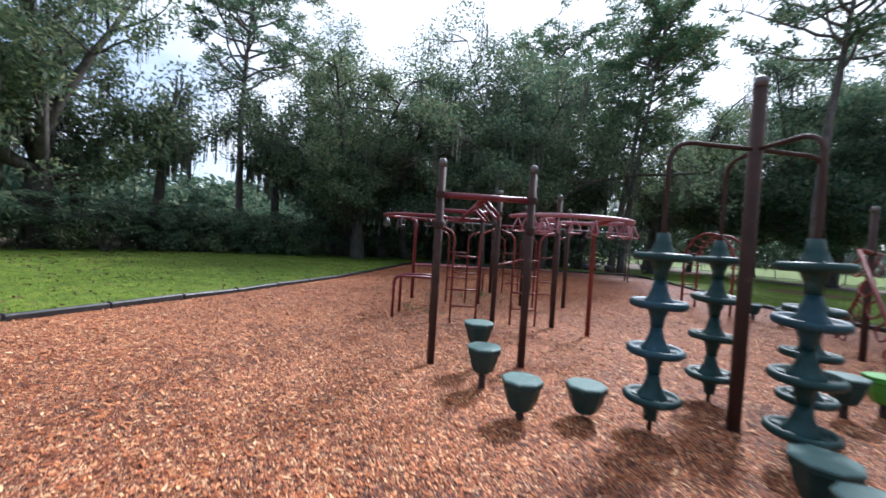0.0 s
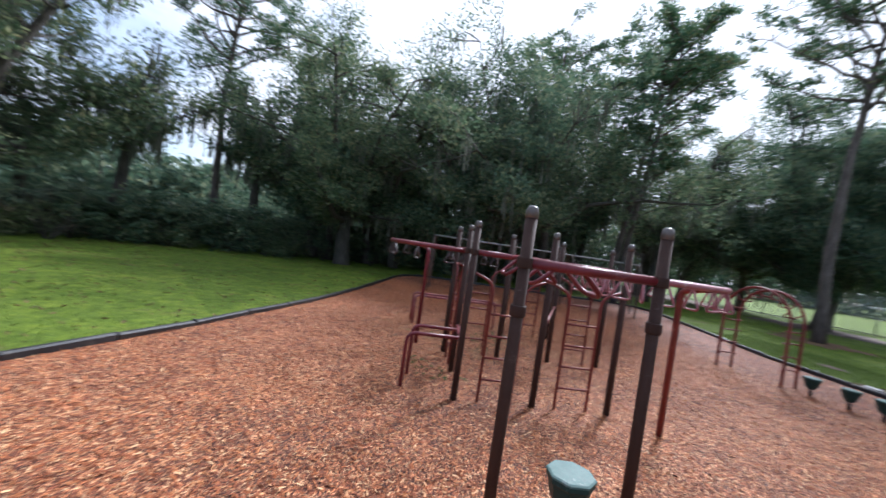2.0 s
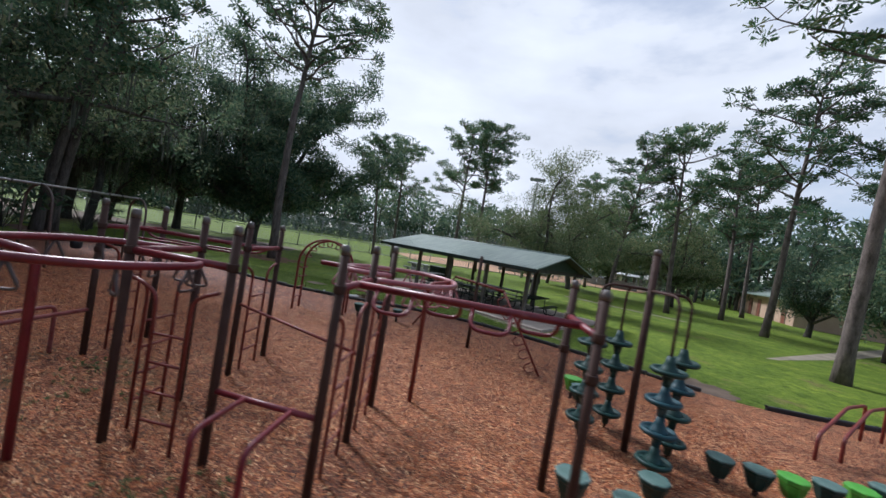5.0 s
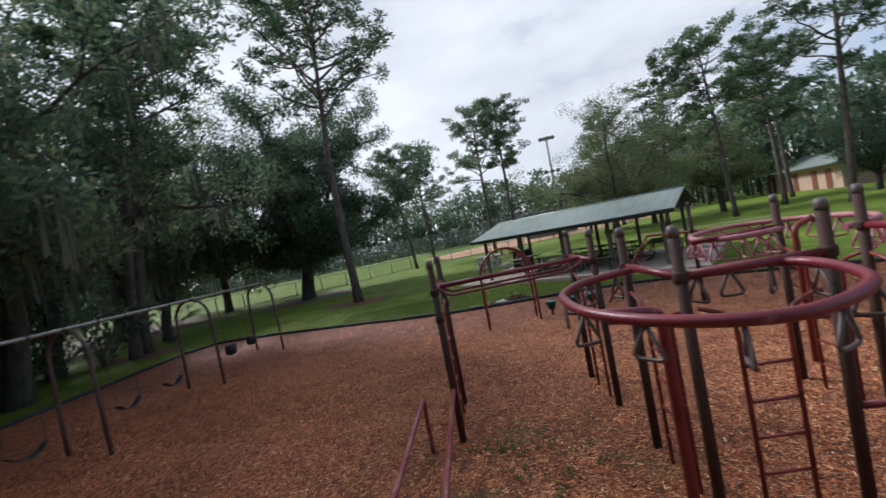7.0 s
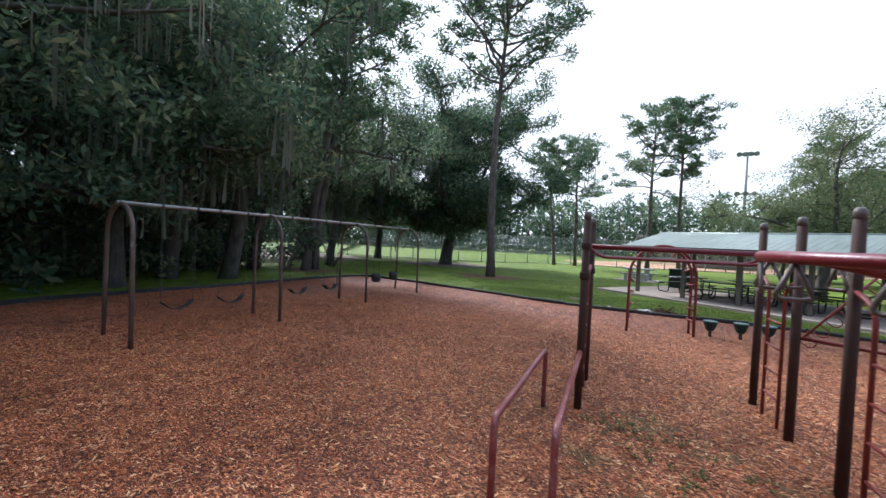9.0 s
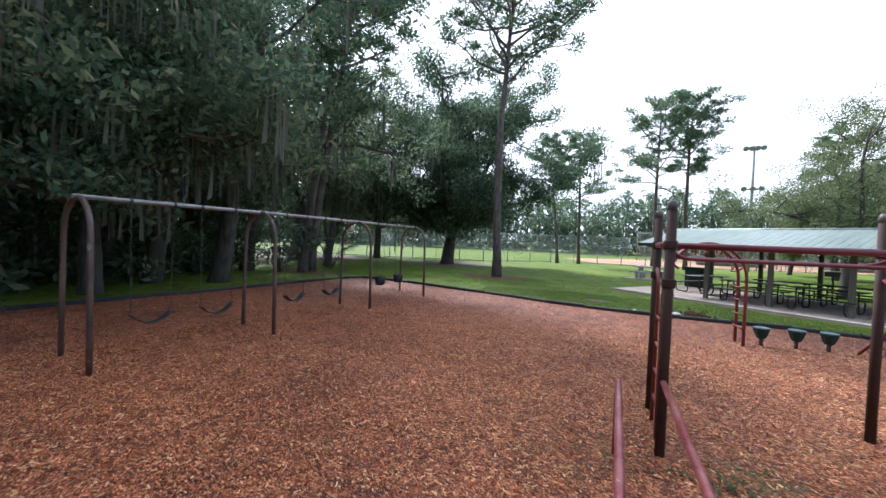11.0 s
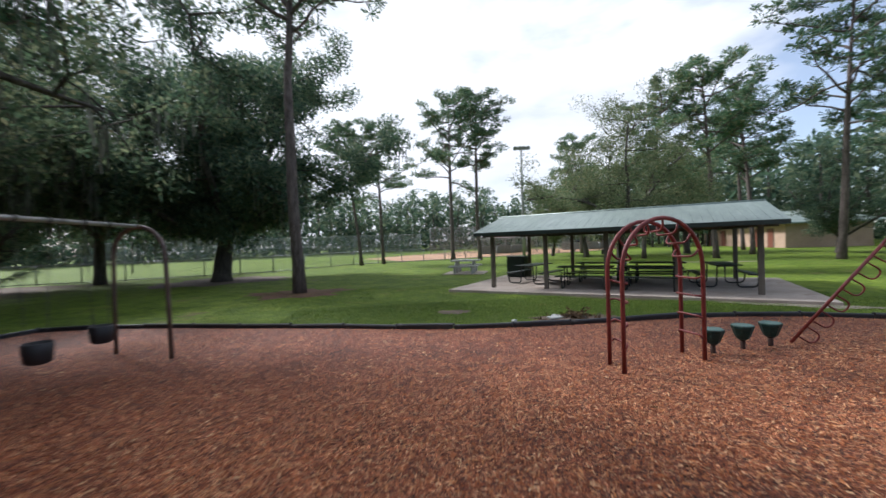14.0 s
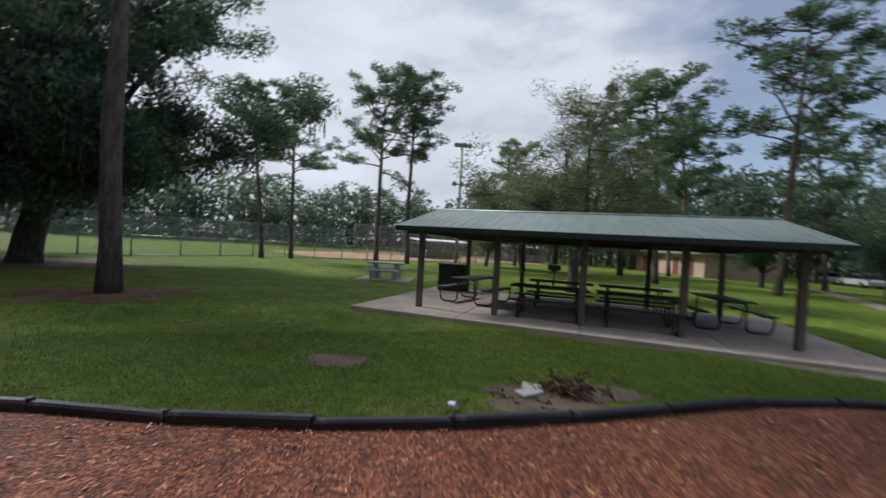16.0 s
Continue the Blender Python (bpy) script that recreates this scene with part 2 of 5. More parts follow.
def grass_material():
    m, nt, bsdf, link = material("lawn")
    broad, mid, fine = noise_node(nt, 0.12, 5.0), noise_node(nt, 0.9, 6.0, 0.65), noise_node(nt, 38.0, 5.0, 0.75)
    base = ramp_node(nt, mid.outputs["Fac"], [(0.3, (0.072, 0.116, 0.016)), (0.55, (0.136, 0.192, 0.027)), (0.75, (0.212, 0.240, 0.044))]).outputs["Color"]
    tone = ramp_node(nt, broad.outputs["Fac"], [(0.3, (0.8, 0.85, 0.8)), (0.7, (1.2, 1.15, 1.1))]).outputs["Color"]
    col = blend(nt, 1.0, base, tone, "MULTIPLY")
    speck = ramp_node(nt, fine.outputs["Fac"], [(0.32, (0.35, 0.38, 0.3)), (0.5, (0.95, 1.0, 0.9)), (0.7, (1.45, 1.4, 1.2))]).outputs["Color"]
    col = blend(nt, 0.9, col, speck, "MULTIPLY")
    tuft = noise_node(nt, 4.5, 6.0, 0.7)
    clump = ramp_node(nt, tuft.outputs["Fac"], [(0.32, (0.40, 0.46, 0.38)), (0.5, (1.0, 1.0, 1.0)), (0.68, (1.55, 1.42, 1.20))]).outputs["Color"]
    col = blend(nt, 0.85, col, clump, "MULTIPLY")
    bare = noise_node(nt, 0.45, 7.0, 0.7)
    dirt = ramp_node(nt, bare.outputs["Fac"], [(0.59, (0, 0, 0)), (0.70, (0.8, 0.8, 0.8))]).outputs["Color"]
    col = blend(nt, dirt, col, (0.13, 0.085, 0.055))
    # leaf litter under the woods to the west and south
    coord = nt.nodes.new("ShaderNodeTexCoord")
    sep = nt.nodes.new("ShaderNodeSeparateXYZ")
    link(coord.outputs["Object"], sep.inputs["Vector"])
    def edge(socket, start, end, wobble):
        r = nt.nodes.new("ShaderNodeMapRange")
        r.inputs["From Min"].default_value, r.inputs["From Max"].default_value = start, end
        add = nt.nodes.new("ShaderNodeMath")
        add.operation = "MULTIPLY_ADD"
        add.inputs[1].default_value = wobble
        link(mid.outputs["Fac"], add.inputs[0])
        link(socket, add.inputs[2])
        link(add.outputs["Value"], r.inputs["Value"])
        return r.outputs["Result"]
    litter_n = noise_node(nt, 5.0, 6.0, 0.7)
    litter = ramp_node(nt, litter_n.outputs["Fac"], [(0.3, (0.035, 0.024, 0.014)), (0.7, (0.13, 0.085, 0.05))]).outputs["Color"]
    slope = nt.nodes.new("ShaderNodeVectorMath")
    slope.operation = "DOT_PRODUCT"
    slope.inputs[1].default_value = (0.55, 1.0, 0.0)
    link(coord.outputs["Object"], slope.inputs[0])
    col = blend(nt, edge(slope.outputs["Value"], -13.5, -18.5, 4.0), col, litter)
    west = edge(sep.outputs["X"], -17.5, -21.5, 4.0)
    lim = nt.nodes.new("ShaderNodeMath")
    lim.operation = "LESS_THAN"
    lim.inputs[1].default_value = 34.0
    link(sep.outputs["Y"], lim.inputs[0])
    both = nt.nodes.new("ShaderNodeMath")
    both.operation = "MULTIPLY"
    link(west, both.inputs[0])
    link(lim.outputs["Value"], both.inputs[1])
    col = blend(nt, both.outputs["Value"], col, litter)
    link(col, bsdf.inputs["Base Color"])
    bsdf.inputs["Roughness"].default_value = 0.8
    bsdf.inputs["Specular IOR Level"].default_value = 0.15
    relief(nt, bsdf, fine.outputs["Fac"], 0.8, 0.04)
    return m


def bark_material(name, c0, c1):
    m, nt, bsdf, link = material(name)
    plates = noise_node(nt, 7.0, 6.0, 0.7, stretch=(1, 1, 0.25))
    fine = noise_node(nt, 40.0, 4.0, 0.7, stretch=(1, 1, 0.4))
    col = ramp_node(nt, plates.outputs["Fac"], [(0.35, c0), (0.62, c1)]).outputs["Color"]
    col = blend(nt, 0.8, col, ramp_node(nt, fine.outputs["Fac"], [(0.3, (0.6, 0.6, 0.6)), (0.7, (1.2, 1.2, 1.2))]).outputs["Color"], "MULTIPLY")
    link(col, bsdf.inputs["Base Color"])
    bsdf.inputs["Roughness"].default_value = 0.9
    relief(nt, bsdf, plates.outputs["Fac"], 0.8, 0.05)
    return m


def wire_material():
    """Chain-link seen from far off: mostly open, thin grey wire."""
    m, nt, bsdf, link = material("chain_link")
    bsdf.inputs["Base Color"].default_value = (0.35, 0.36, 0.36, 1)
    bsdf.inputs["Metallic"].default_value = 0.6
    bsdf.inputs["Roughness"].default_value = 0.5
    coord = nt.nodes.new("ShaderNodeTexCoord")
    mp = nt.nodes.new("ShaderNodeMapping")
    mp.inputs["Rotation"].default_value = (0, radians(45), 0)
    chk = nt.nodes.new("ShaderNodeTexBrick")
    chk.offset = 0.0
    chk.inputs["Scale"].default_value = 1.0
    chk.inputs["Brick Width"].default_value = 0.06
    chk.inputs["Row Height"].default_value = 0.06
    chk.inputs["Mortar Size"].default_value = 0.004
    link(coord.outputs["UV"], chk.inputs["Vector"])
    tr = nt.nodes.new("ShaderNodeBsdfTransparent")
    mx = nt.nodes.new("ShaderNodeMixShader")
    link(chk.outputs["Fac"], mx.inputs["Fac"])
    link(tr.outputs["BSDF"], mx.inputs[1])
    link(bsdf.outputs["BSDF"], mx.inputs[2])
    link(mx.outputs["Shader"], nt.nodes["Material Output"].inputs["Surface"])
    return m


def roof_material():
    m, nt, bsdf, link = material("green_roof_metal")
    stain = noise_node(nt, 1.3, 7.0, 0.7, stretch=(3.0, 0.6, 1))
    fine = noise_node(nt, 30.0, 4.0)
    col = ramp_node(nt, stain.outputs["Fac"], [(0.3, (0.165, 0.205, 0.182)), (0.55, (0.235, 0.285, 0.252)), (0.75, (0.325, 0.365, 0.328))]).outputs["Color"]
    col = blend(nt, 0.6, col, ramp_node(nt, fine.outputs["Fac"], [(0.3, (0.8, 0.8, 0.8)), (0.7, (1.15, 1.15, 1.15))]).outputs["Color"], "MULTIPLY")
    link(col, bsdf.inputs["Base Color"])
    bsdf.inputs["Roughness"].default_value = 0.42
    bsdf.inputs["Metallic"].default_value = 0.25
    relief(nt, bsdf, fine.outputs["Fac"], 0.1, 0.01)
    return m


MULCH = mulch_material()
LAWN = grass_material()
CHIP = island_material("wood_chip", [(0.0, (0.09, 0.025, 0.010)), (0.25, (0.24, 0.065, 0.023)), (0.6, (0.43, 0.128, 0.045)), (0.82, (0.66, 0.26, 0.10)), (1.0, (0.88, 0.56, 0.31))], 0.7)
BLADE = island_material("grass_blade", [(0.0, (0.07, 0.125, 0.014)), (0.6, (0.14, 0.23, 0.028)), (1.0, (0.25, 0.28, 0.06))], 0.6, 0.35)
WEED = island_material("weed_leaf", [(0.0, (0.07, 0.09, 0.03)), (0.6, (0.12, 0.15, 0.05)), (1.0, (0.20, 0.20, 0.09))], 0.7, 0.3)
BROWN = plain("brown_post_paint", (0.044, 0.021, 0.016), (0.064, 0.034, 0.026), 0.72, 4.0, 50.0, wear=(0.085, 0.055, 0.046), gloss=0.25)
CAP = plain("post_cap_metal", (0.09, 0.075, 0.07), (0.15, 0.13, 0.12), 0.45, 8.0)
CHAIN = plain("dark_chain_steel", (0.05, 0.05, 0.05), (0.10, 0.095, 0.09), 0.45, 8.0, metal=0.4)
WORN_RED = plain("worn_red_paint", (0.19, 0.026, 0.032), (0.31, 0.105, 0.105), 0.32, 5.0, 70.0, wear=(0.50, 0.42, 0.41))
RED = plain("red_paint", (0.125, 0.010, 0.019), (0.185, 0.017, 0.027), 0.42, 3.0, 70.0, wear=(0.24, 0.085, 0.085))
RUST = plain("weathered_red_paint", (0.145, 0.021, 0.018), (0.215, 0.030, 0.024), 0.5, 4.0, 60.0, wear=(0.29, 0.11, 0.07))
PINK = plain("faded_red_paint", (0.31, 0.085, 0.105), (0.41, 0.18, 0.19), 0.42, 4.0, 60.0, wear=(0.48, 0.33, 0.33))
GREY = plain("galvanised_steel", (0.30, 0.29, 0.28), (0.42, 0.41, 0.40), 0.4, 5.0, 50.0, metal=0.7)
HANDLE = plain("dark_handle_coating", (0.070, 0.046, 0.042), (0.115, 0.080, 0.074), 0.5, 6.0, 50.0)
SWING = plain("brown_swing_frame_paint", (0.080, 0.050, 0.040), (0.125, 0.083, 0.068), 0.45, 4.0, 50.0, wear=(0.24, 0.20, 0.18))
RUBBER = plain("black_rubber", (0.018, 0.018, 0.020), (0.03, 0.03, 0.032), 0.6, 9.0)
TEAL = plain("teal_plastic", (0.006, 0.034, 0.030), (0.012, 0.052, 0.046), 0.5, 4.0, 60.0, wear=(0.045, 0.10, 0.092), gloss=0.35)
# pod lids, a paler teal than the bodies
TEAL_TOP = plain("pale_teal_plastic", (0.065, 0.125, 0.110), (0.115, 0.185, 0.165), 0.6, 6.0, 60.0, wear=(0.23, 0.28, 0.26), gloss=0.3)
BLUE = plain("blue_plastic", (0.010, 0.044, 0.058), (0.018, 0.068, 0.086), 0.48, 4.0, 60.0, wear=(0.07, 0.14, 0.165), gloss=0.35)
LIME = plain("lime_plastic", (0.06, 0.28, 0.03), (0.10, 0.38, 0.05), 0.45, 6.0, 60.0)
TIMBER = plain("black_plastic_timber", (0.014, 0.014, 0.016), (0.030, 0.030, 0.032), 0.5, 3.0, 40.0, spread=0.25, wear=(0.06, 0.055, 0.05))
CONCRETE = plain("concrete", (0.37, 0.305, 0.255), (0.51, 0.435, 0.37), 0.9, 0.8, 40.0, wear=(0.25, 0.19, 0.15), gloss=0.2)
PALE = plain("pale_concrete", (0.42, 0.42, 0.39), (0.52, 0.51, 0.48), 0.8, 3.0)
WOODPOST = plain("grey_brown_timber", (0.10, 0.085, 0.065), (0.17, 0.145, 0.12), 0.8, 3.0, 30.0, stretch=(1, 1, 0.15))
FASCIA = plain("dark_green_fascia_paint", (0.018, 0.030, 0.026), (0.030, 0.045, 0.038), 0.55, 3.0)
UNDER = plain("dark_timber_boards", (0.06, 0.05, 0.04), (0.10, 0.085, 0.07), 0.8, 4.0)
ROOF = roof_material()
TABLE = plain("dark_green_table_coating", (0.012, 0.022, 0.018), (0.022, 0.034, 0.028), 0.42, 5.0)
BLACK = plain("black_coated_steel", (0.012, 0.012, 0.013), (0.025, 0.025, 0.025), 0.5, 6.0)
BIN = plain("dark_green_bin_paint", (0.008, 0.022, 0.017), (0.014, 0.032, 0.025), 0.5, 3.0)
CLAY = plain("infield_clay", (0.42, 0.23, 0.13), (0.52, 0.31, 0.19), 0.9, 0.15, 3.0)
SAND = plain("worn_sand", (0.20, 0.17, 0.12), (0.30, 0.26, 0.20), 0.95, 0.9, 14.0, bump=0.5, wear=(0.10, 0.13, 0.04))
STRAW = plain("pine_straw", (0.10, 0.045, 0.025), (0.20, 0.095, 0.055), 0.95, 2.2, 30.0, bump=0.7, wear=(0.09, 0.11, 0.035))
CAR_PAINT = plain("pale_car_paint", (0.34, 0.35, 0.36), (0.40, 0.41, 0.42), 0.3, 1.0, 30.0, bump=0.02)
CAR_GLASS = plain("dark_car_glass", (0.012, 0.014, 0.016), (0.02, 0.022, 0.025), 0.08, 2.0, bump=0.0)
DIRT = plain("bare_dirt", (0.09, 0.06, 0.04), (0.17, 0.12, 0.085), 0.95, 1.5, 25.0, bump=0.6)
TAN = plain("tan_block_paint", (0.40, 0.27, 0.19), (0.47, 0.33, 0.24), 0.8, 1.0, 20.0)
DOOR_RED = plain("brown_door_paint", (0.16, 0.05, 0.03), (0.20, 0.07, 0.045), 0.5, 3.0)
WHITE = plain("white_metal", (0.62, 0.64, 0.66), (0.74, 0.75, 0.76), 0.45, 2.0)
POLE = plain("weathered_pole_paint", (0.30, 0.31, 0.31), (0.38, 0.39, 0.39), 0.7, 2.0)
STEEL = plain("grey_steel", (0.22, 0.23, 0.23), (0.32, 0.33, 0.33), 0.45, 4.0, metal=0.5)
WIRE = wire_material()
OAK_BARK = bark_material("oak_bark", (0.035, 0.030, 0.025), (0.11, 0.095, 0.08))
PINE_BARK = bark_material("pine_bark", (0.055, 0.042, 0.036), (0.17, 0.135, 0.12))
OAK_LEAF = island_material("oak_leaf", [(0.0, (0.060, 0.098, 0.062)), (0.55, (0.140, 0.212, 0.120)), (0.9, (0.26, 0.29, 0.165)), (1.0, (0.30, 0.285, 0.165))], 0.62, 0.5, 0.25)
DEEP_LEAF = island_material("evergreen_leaf", [(0.0, (0.052, 0.092, 0.066)), (0.6, (0.122, 0.200, 0.128)), (1.0, (0.26, 0.285, 0.165))], 0.62, 0.5, 0.25)
LIGHT_LEAF = island_material("sunlit_leaf", [(0.0, (0.080, 0.118, 0.058)), (0.6, (0.165, 0.220, 0.112)), (1.0, (0.27, 0.26, 0.15))], 0.6, 0.45, 0.25)
NEEDLE = island_material("pine_needle", [(0.0, (0.048, 0.111, 0.065)), (0.6, (0.113, 0.216, 0.117)), (1.0, (0.243, 0.240, 0.120))], 0.55, 0.3, 0.3)
MOSS = island_material("hanging_moss", [(0.0, (0.085, 0.09, 0.075)), (1.0, (0.19, 0.20, 0.17))], 0.9, 0.3, 0.1)
DEAD_LEAF = island_material("dead_leaf", [(0.0, (0.06, 0.035, 0.018)), (0.6, (0.14, 0.08, 0.04)), (1.0, (0.28, 0.18, 0.10))], 0.8)


# ---- mesh helpers ----
class Shape:
    """Vertices and faces of one mesh, gathered piece by piece."""

    def __init__(self):
        self.v, self.f = [], []

    def tube(self, pts, r, n=10, closed=False, caps=True):
        pts = [Vector(p) for p in pts]
        rs = r if isinstance(r, (list, tuple)) else [r] * len(pts)
        count, base = len(pts), len(self.v)
        side = None
        for i, p in enumerate(pts):
            a = pts[i - 1] if (i or closed) else p
            b = pts[(i + 1) % count] if (i < count - 1 or closed) else p
            way = (b - a).normalized()
            if side is None:
                side = way.orthogonal().normalized()
            side = (side - way * side.dot(way)).normalized()
            up = way.cross(side)
            for k in range(n):
                ang = 2 * math.pi * k / n
                self.v.append(p + (side * math.cos(ang) + up * math.sin(ang)) * rs[i])
        for i in range(count if closed else count - 1):
            j = (i + 1) % count
            for k in range(n):
                k2 = (k + 1) % n
                self.f.append((base + i * n + k, base + i * n + k2, base + j * n + k2, base + j * n + k))
        if caps and not closed:
            self.f.append(tuple(base + k for k in reversed(range(n))))
            self.f.append(tuple(base + (count - 1) * n + k for k in range(n)))
        return self

    def lathe(self, profile, centre=(0, 0, 0), n=16, turn=0.0):
        base, c = len(self.v), Vector(centre)
        for r, z in profile:
            for k in range(n):
                ang = turn + 2 * math.pi * k / n
                self.v.append(c + Vector((r * math.cos(ang), r * math.sin(ang), z)))
        for i in range(len(profile) - 1):
            for k in range(n):
                k2 = (k + 1) % n
                self.f.append((base + i * n + k, base + i * n + k2, base + (i + 1) * n + k2, base + (i + 1) * n + k))
        self.f.append(tuple(base + k for k in reversed(range(n))))
        self.f.append(tuple(base + (len(profile) - 1) * n + k for k in range(n)))
        return self

    def box(self, m, sx, sy, sz, bevel=0.0):
        """A box of that size, its middle at the pose m, with chamfered upright edges and top if bevel is given."""
        base = len(self.v)
        x, y, z = sx / 2, sy / 2, sz / 2
        if bevel:
            b = bevel
            ring = [(-x + b, -y), (x - b, -y), (x, -y + b), (x, y - b), (x - b, y), (-x + b, y), (-x, y - b), (-x, -y + b)]
            k = 1 - 2 * b / max(sx, sy)
            for zz, s in ((-z, 1), (z - b, 1), (z, None)):
                for px, py in ring:
                    if s is None:
                        px = math.copysign(max(abs(px) - b, 0), px)
                        py = math.copysign(max(abs(py) - b, 0), py)
                    self.v.append(m @ Vector((px, py, zz)))
            for lvl in range(2):
                for i in range(8):
                    j = (i + 1) % 8
                    self.f.append((base + lvl * 8 + i, base + lvl * 8 + j, base + lvl * 8 + 8 + j, base + lvl * 8 + 8 + i))
            self.f.append(tuple(base + i for i in reversed(range(8))))
            self.f.append(tuple(base + 16 + i for i in range(8)))
        else:
            for dx in (-x, x):
                for dy in (-y, y):
                    for dz in (-z, z):
                        self.v.append(m @ Vector((dx, dy, dz)))
            for q in ((0, 1, 3, 2), (4, 6, 7, 5), (0, 4, 5, 1), (2, 3, 7, 6), (0, 2, 6, 4), (1, 5, 7, 3)):
                self.f.append(tuple(base + i for i in q))
        return self

    def face(self, *pts):
        base = len(self.v)
        self.v.extend(Vector(p) for p in pts)
        self.f.append(tuple(range(base, base + len(pts))))
        return self

    def mesh(self, name, mat, smooth=True):
        me = bpy.data.meshes.new(name)
        me.from_pydata([tuple(p) for p in self.v], [], self.f)
        me.materials.append(mat)
        if smooth:
            me.polygons.foreach_set("use_smooth", [len(p.vertices) == 4 for p in me.polygons])
        me.update()
        return me


def part(name, shape, mat, parent=None, label="", smooth=True):
    ob = new(name, shape.mesh(name, mat, smooth) if isinstance(shape, Shape) else shape)
    if parent:
        ob.parent = parent
    if label:
        ob["label"] = label
    return ob


def thing(name, label, category, group="", at=(0, 0, 0), turn=0.0):
    ob = new(name)
    ob.empty_display_size = 0.2
    ob.matrix_basis = pose(*at, 0, 0, turn)
    return tagged(ob, label, category, group)


def bend(points, radius, steps=5):
    """A path with its inner corners rounded."""
    pts = [Vector(p) for p in points]
    out = [pts[0]]
    for a, b, c in zip(pts, pts[1:], pts[2:]):
        r = min(radius, (a - b).length * 0.49, (c - b).length * 0.49)
        p, q = b + (a - b).normalized() * r, b + (c - b).normalized() * r
        for i in range(steps + 1):
            t = i / steps
            out.append(p * (1 - t) ** 2 + b * 2 * t * (1 - t) + q * t * t)
    return out + [pts[-1]]


def open_curve(points, steps=8):
    """A smooth curve through the points, from the first to the last."""
    pts, out = [Vector(p) for p in points], []
    pts = [pts[0] * 2 - pts[1], *pts, pts[-1] * 2 - pts[-2]]
    for a, b, c, d in zip(pts, pts[1:], pts[2:], pts[3:]):
        for k in range(steps):
            t = k / steps
            out.append(0.5 * (2 * b + (c - a) * t + (2 * a - 5 * b + 4 * c - d) * t * t + (3 * b - a - 3 * c + d) * t ** 3))
    return out + [pts[-2]]


def quads(name, mat, corners):
    """One mesh of many loose quads from an array (count, 4, 3)."""
    n = len(corners)
    me = bpy.data.meshes.new(name)
    me.vertices.add(n * 4)
    me.vertices.foreach_set("co", np.asarray(corners, dtype=np.float32).reshape(-1))
    me.loops.add(n * 4)
    me.loops.foreach_set("vertex_index", np.arange(n * 4, dtype=np.int32))
    me.polygons.add(n)
    me.polygons.foreach_set("loop_start", np.arange(0, n * 4, 4, dtype=np.int32))
    me.materials.append(mat)
    me.update()
    me.validate()
    return me


# ---- ground, mulch bed and its border ----
EDGE = [(13.4, 10.1), (16.8, 10.3), (19.5, 8.0), (20.2, 3.5), (17.5, -1.8), (12.5, -3.4), (8.5, -2.9), (5.4, -1.9), (3.2, -0.9), (1.6, -0.15),
        (-0.1, 0.5), (-2.4, 1.4), (-4.8, 2.1), (-8.8, 3.1), (-12.9, 4.0), (-13.75, 5.6), (-13.5, 7.7), (-13.2, 10.0), (-13.0, 12.4), (-12.75, 16.6), (-12.2, 17.5), (-9.2, 16.95), (-7.0, 16.25),
        (-5.0, 15.72), (-3.4, 15.1), (-2.4, 14.86), (-1.4, 14.68), (0.0, 14.58), (1.3, 14.58), (2.4, 14.6), (3.8, 14.4), (5.2, 13.95), (6.5, 13.15), (7.9, 12.3), (9.4, 11.2), (10.6, 10.4), (11.6, 10.1)]


def edge_curve(step):
    """The border walked in equal steps."""
    n, pts = len(EDGE), []
    for i in range(n):
        a, b = Vector(EDGE[i]), Vector(EDGE[(i + 1) % n])
        for k in range(20):
            pts.append(a.lerp(b, k / 20))
    smooth = [sum((pts[(i + d) % len(pts)] for d in range(-9, 10)), Vector((0, 0))) / 19 for i in range(len(pts))]
    out, gone = [smooth[0]], 0.0
    for a, b in zip(smooth, smooth[1:] + smooth[:1]):
        gone += (b - a).length
        if gone >= step:
            out.append(b)
            gone = 0.0
    return out


def ground():
    s = Shape()
    R = 420.0
    s.face(*[(R * math.cos(2 * math.pi * k / 48), R * math.sin(2 * math.pi * k / 48), -0.03) for k in range(48)])
    tagged(part("ground", s, LAWN, smooth=False), "patchy green lawn with bare spots and leaf litter under the woods", "ground", kind="structure")
    line = edge_curve(0.5)
    bed = bmesh.new()
    face = bed.faces.new([bed.verts.new((p.x, p.y, 0.0)) for p in line])
    bmesh.ops.triangulate(bed, faces=[face])
    me = bpy.data.meshes.new("mulch_bed")
    bed.to_mesh(me)
    bed.free()
    me.materials.append(MULCH)
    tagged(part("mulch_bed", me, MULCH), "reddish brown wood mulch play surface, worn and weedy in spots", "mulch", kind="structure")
    clay = Shape().face((-3, 49.5, -0.02), (6, 51, -0.02), (16, 54, -0.02), (30, 62, -0.02), (40, 80, -0.02), (10, 82, -0.02), (-8, 61, -0.02))
    tagged(part("infield", clay, CLAY, smooth=False), "orange clay infield of a ball field behind the fence", "infield", kind="structure")
    path = Shape().face((12.0, 32.4, -0.022), (17.4, 29.1, -0.022), (19.2, 28.3, -0.022), (19.3, 28.8, -0.022), (17.5, 29.8, -0.022), (12.1, 33.1, -0.022))
    path.face((17.1, 18.3, -0.022), (17.7, 18.4, -0.022), (24.0, 22.5, -0.022), (37.0, 32.4, -0.022), (36.4, 33.4, -0.022), (23.4, 23.3, -0.022))
    tagged(part("path", path, SAND, smooth=False), "narrow worn sandy path across the lawn", "path", kind="structure")


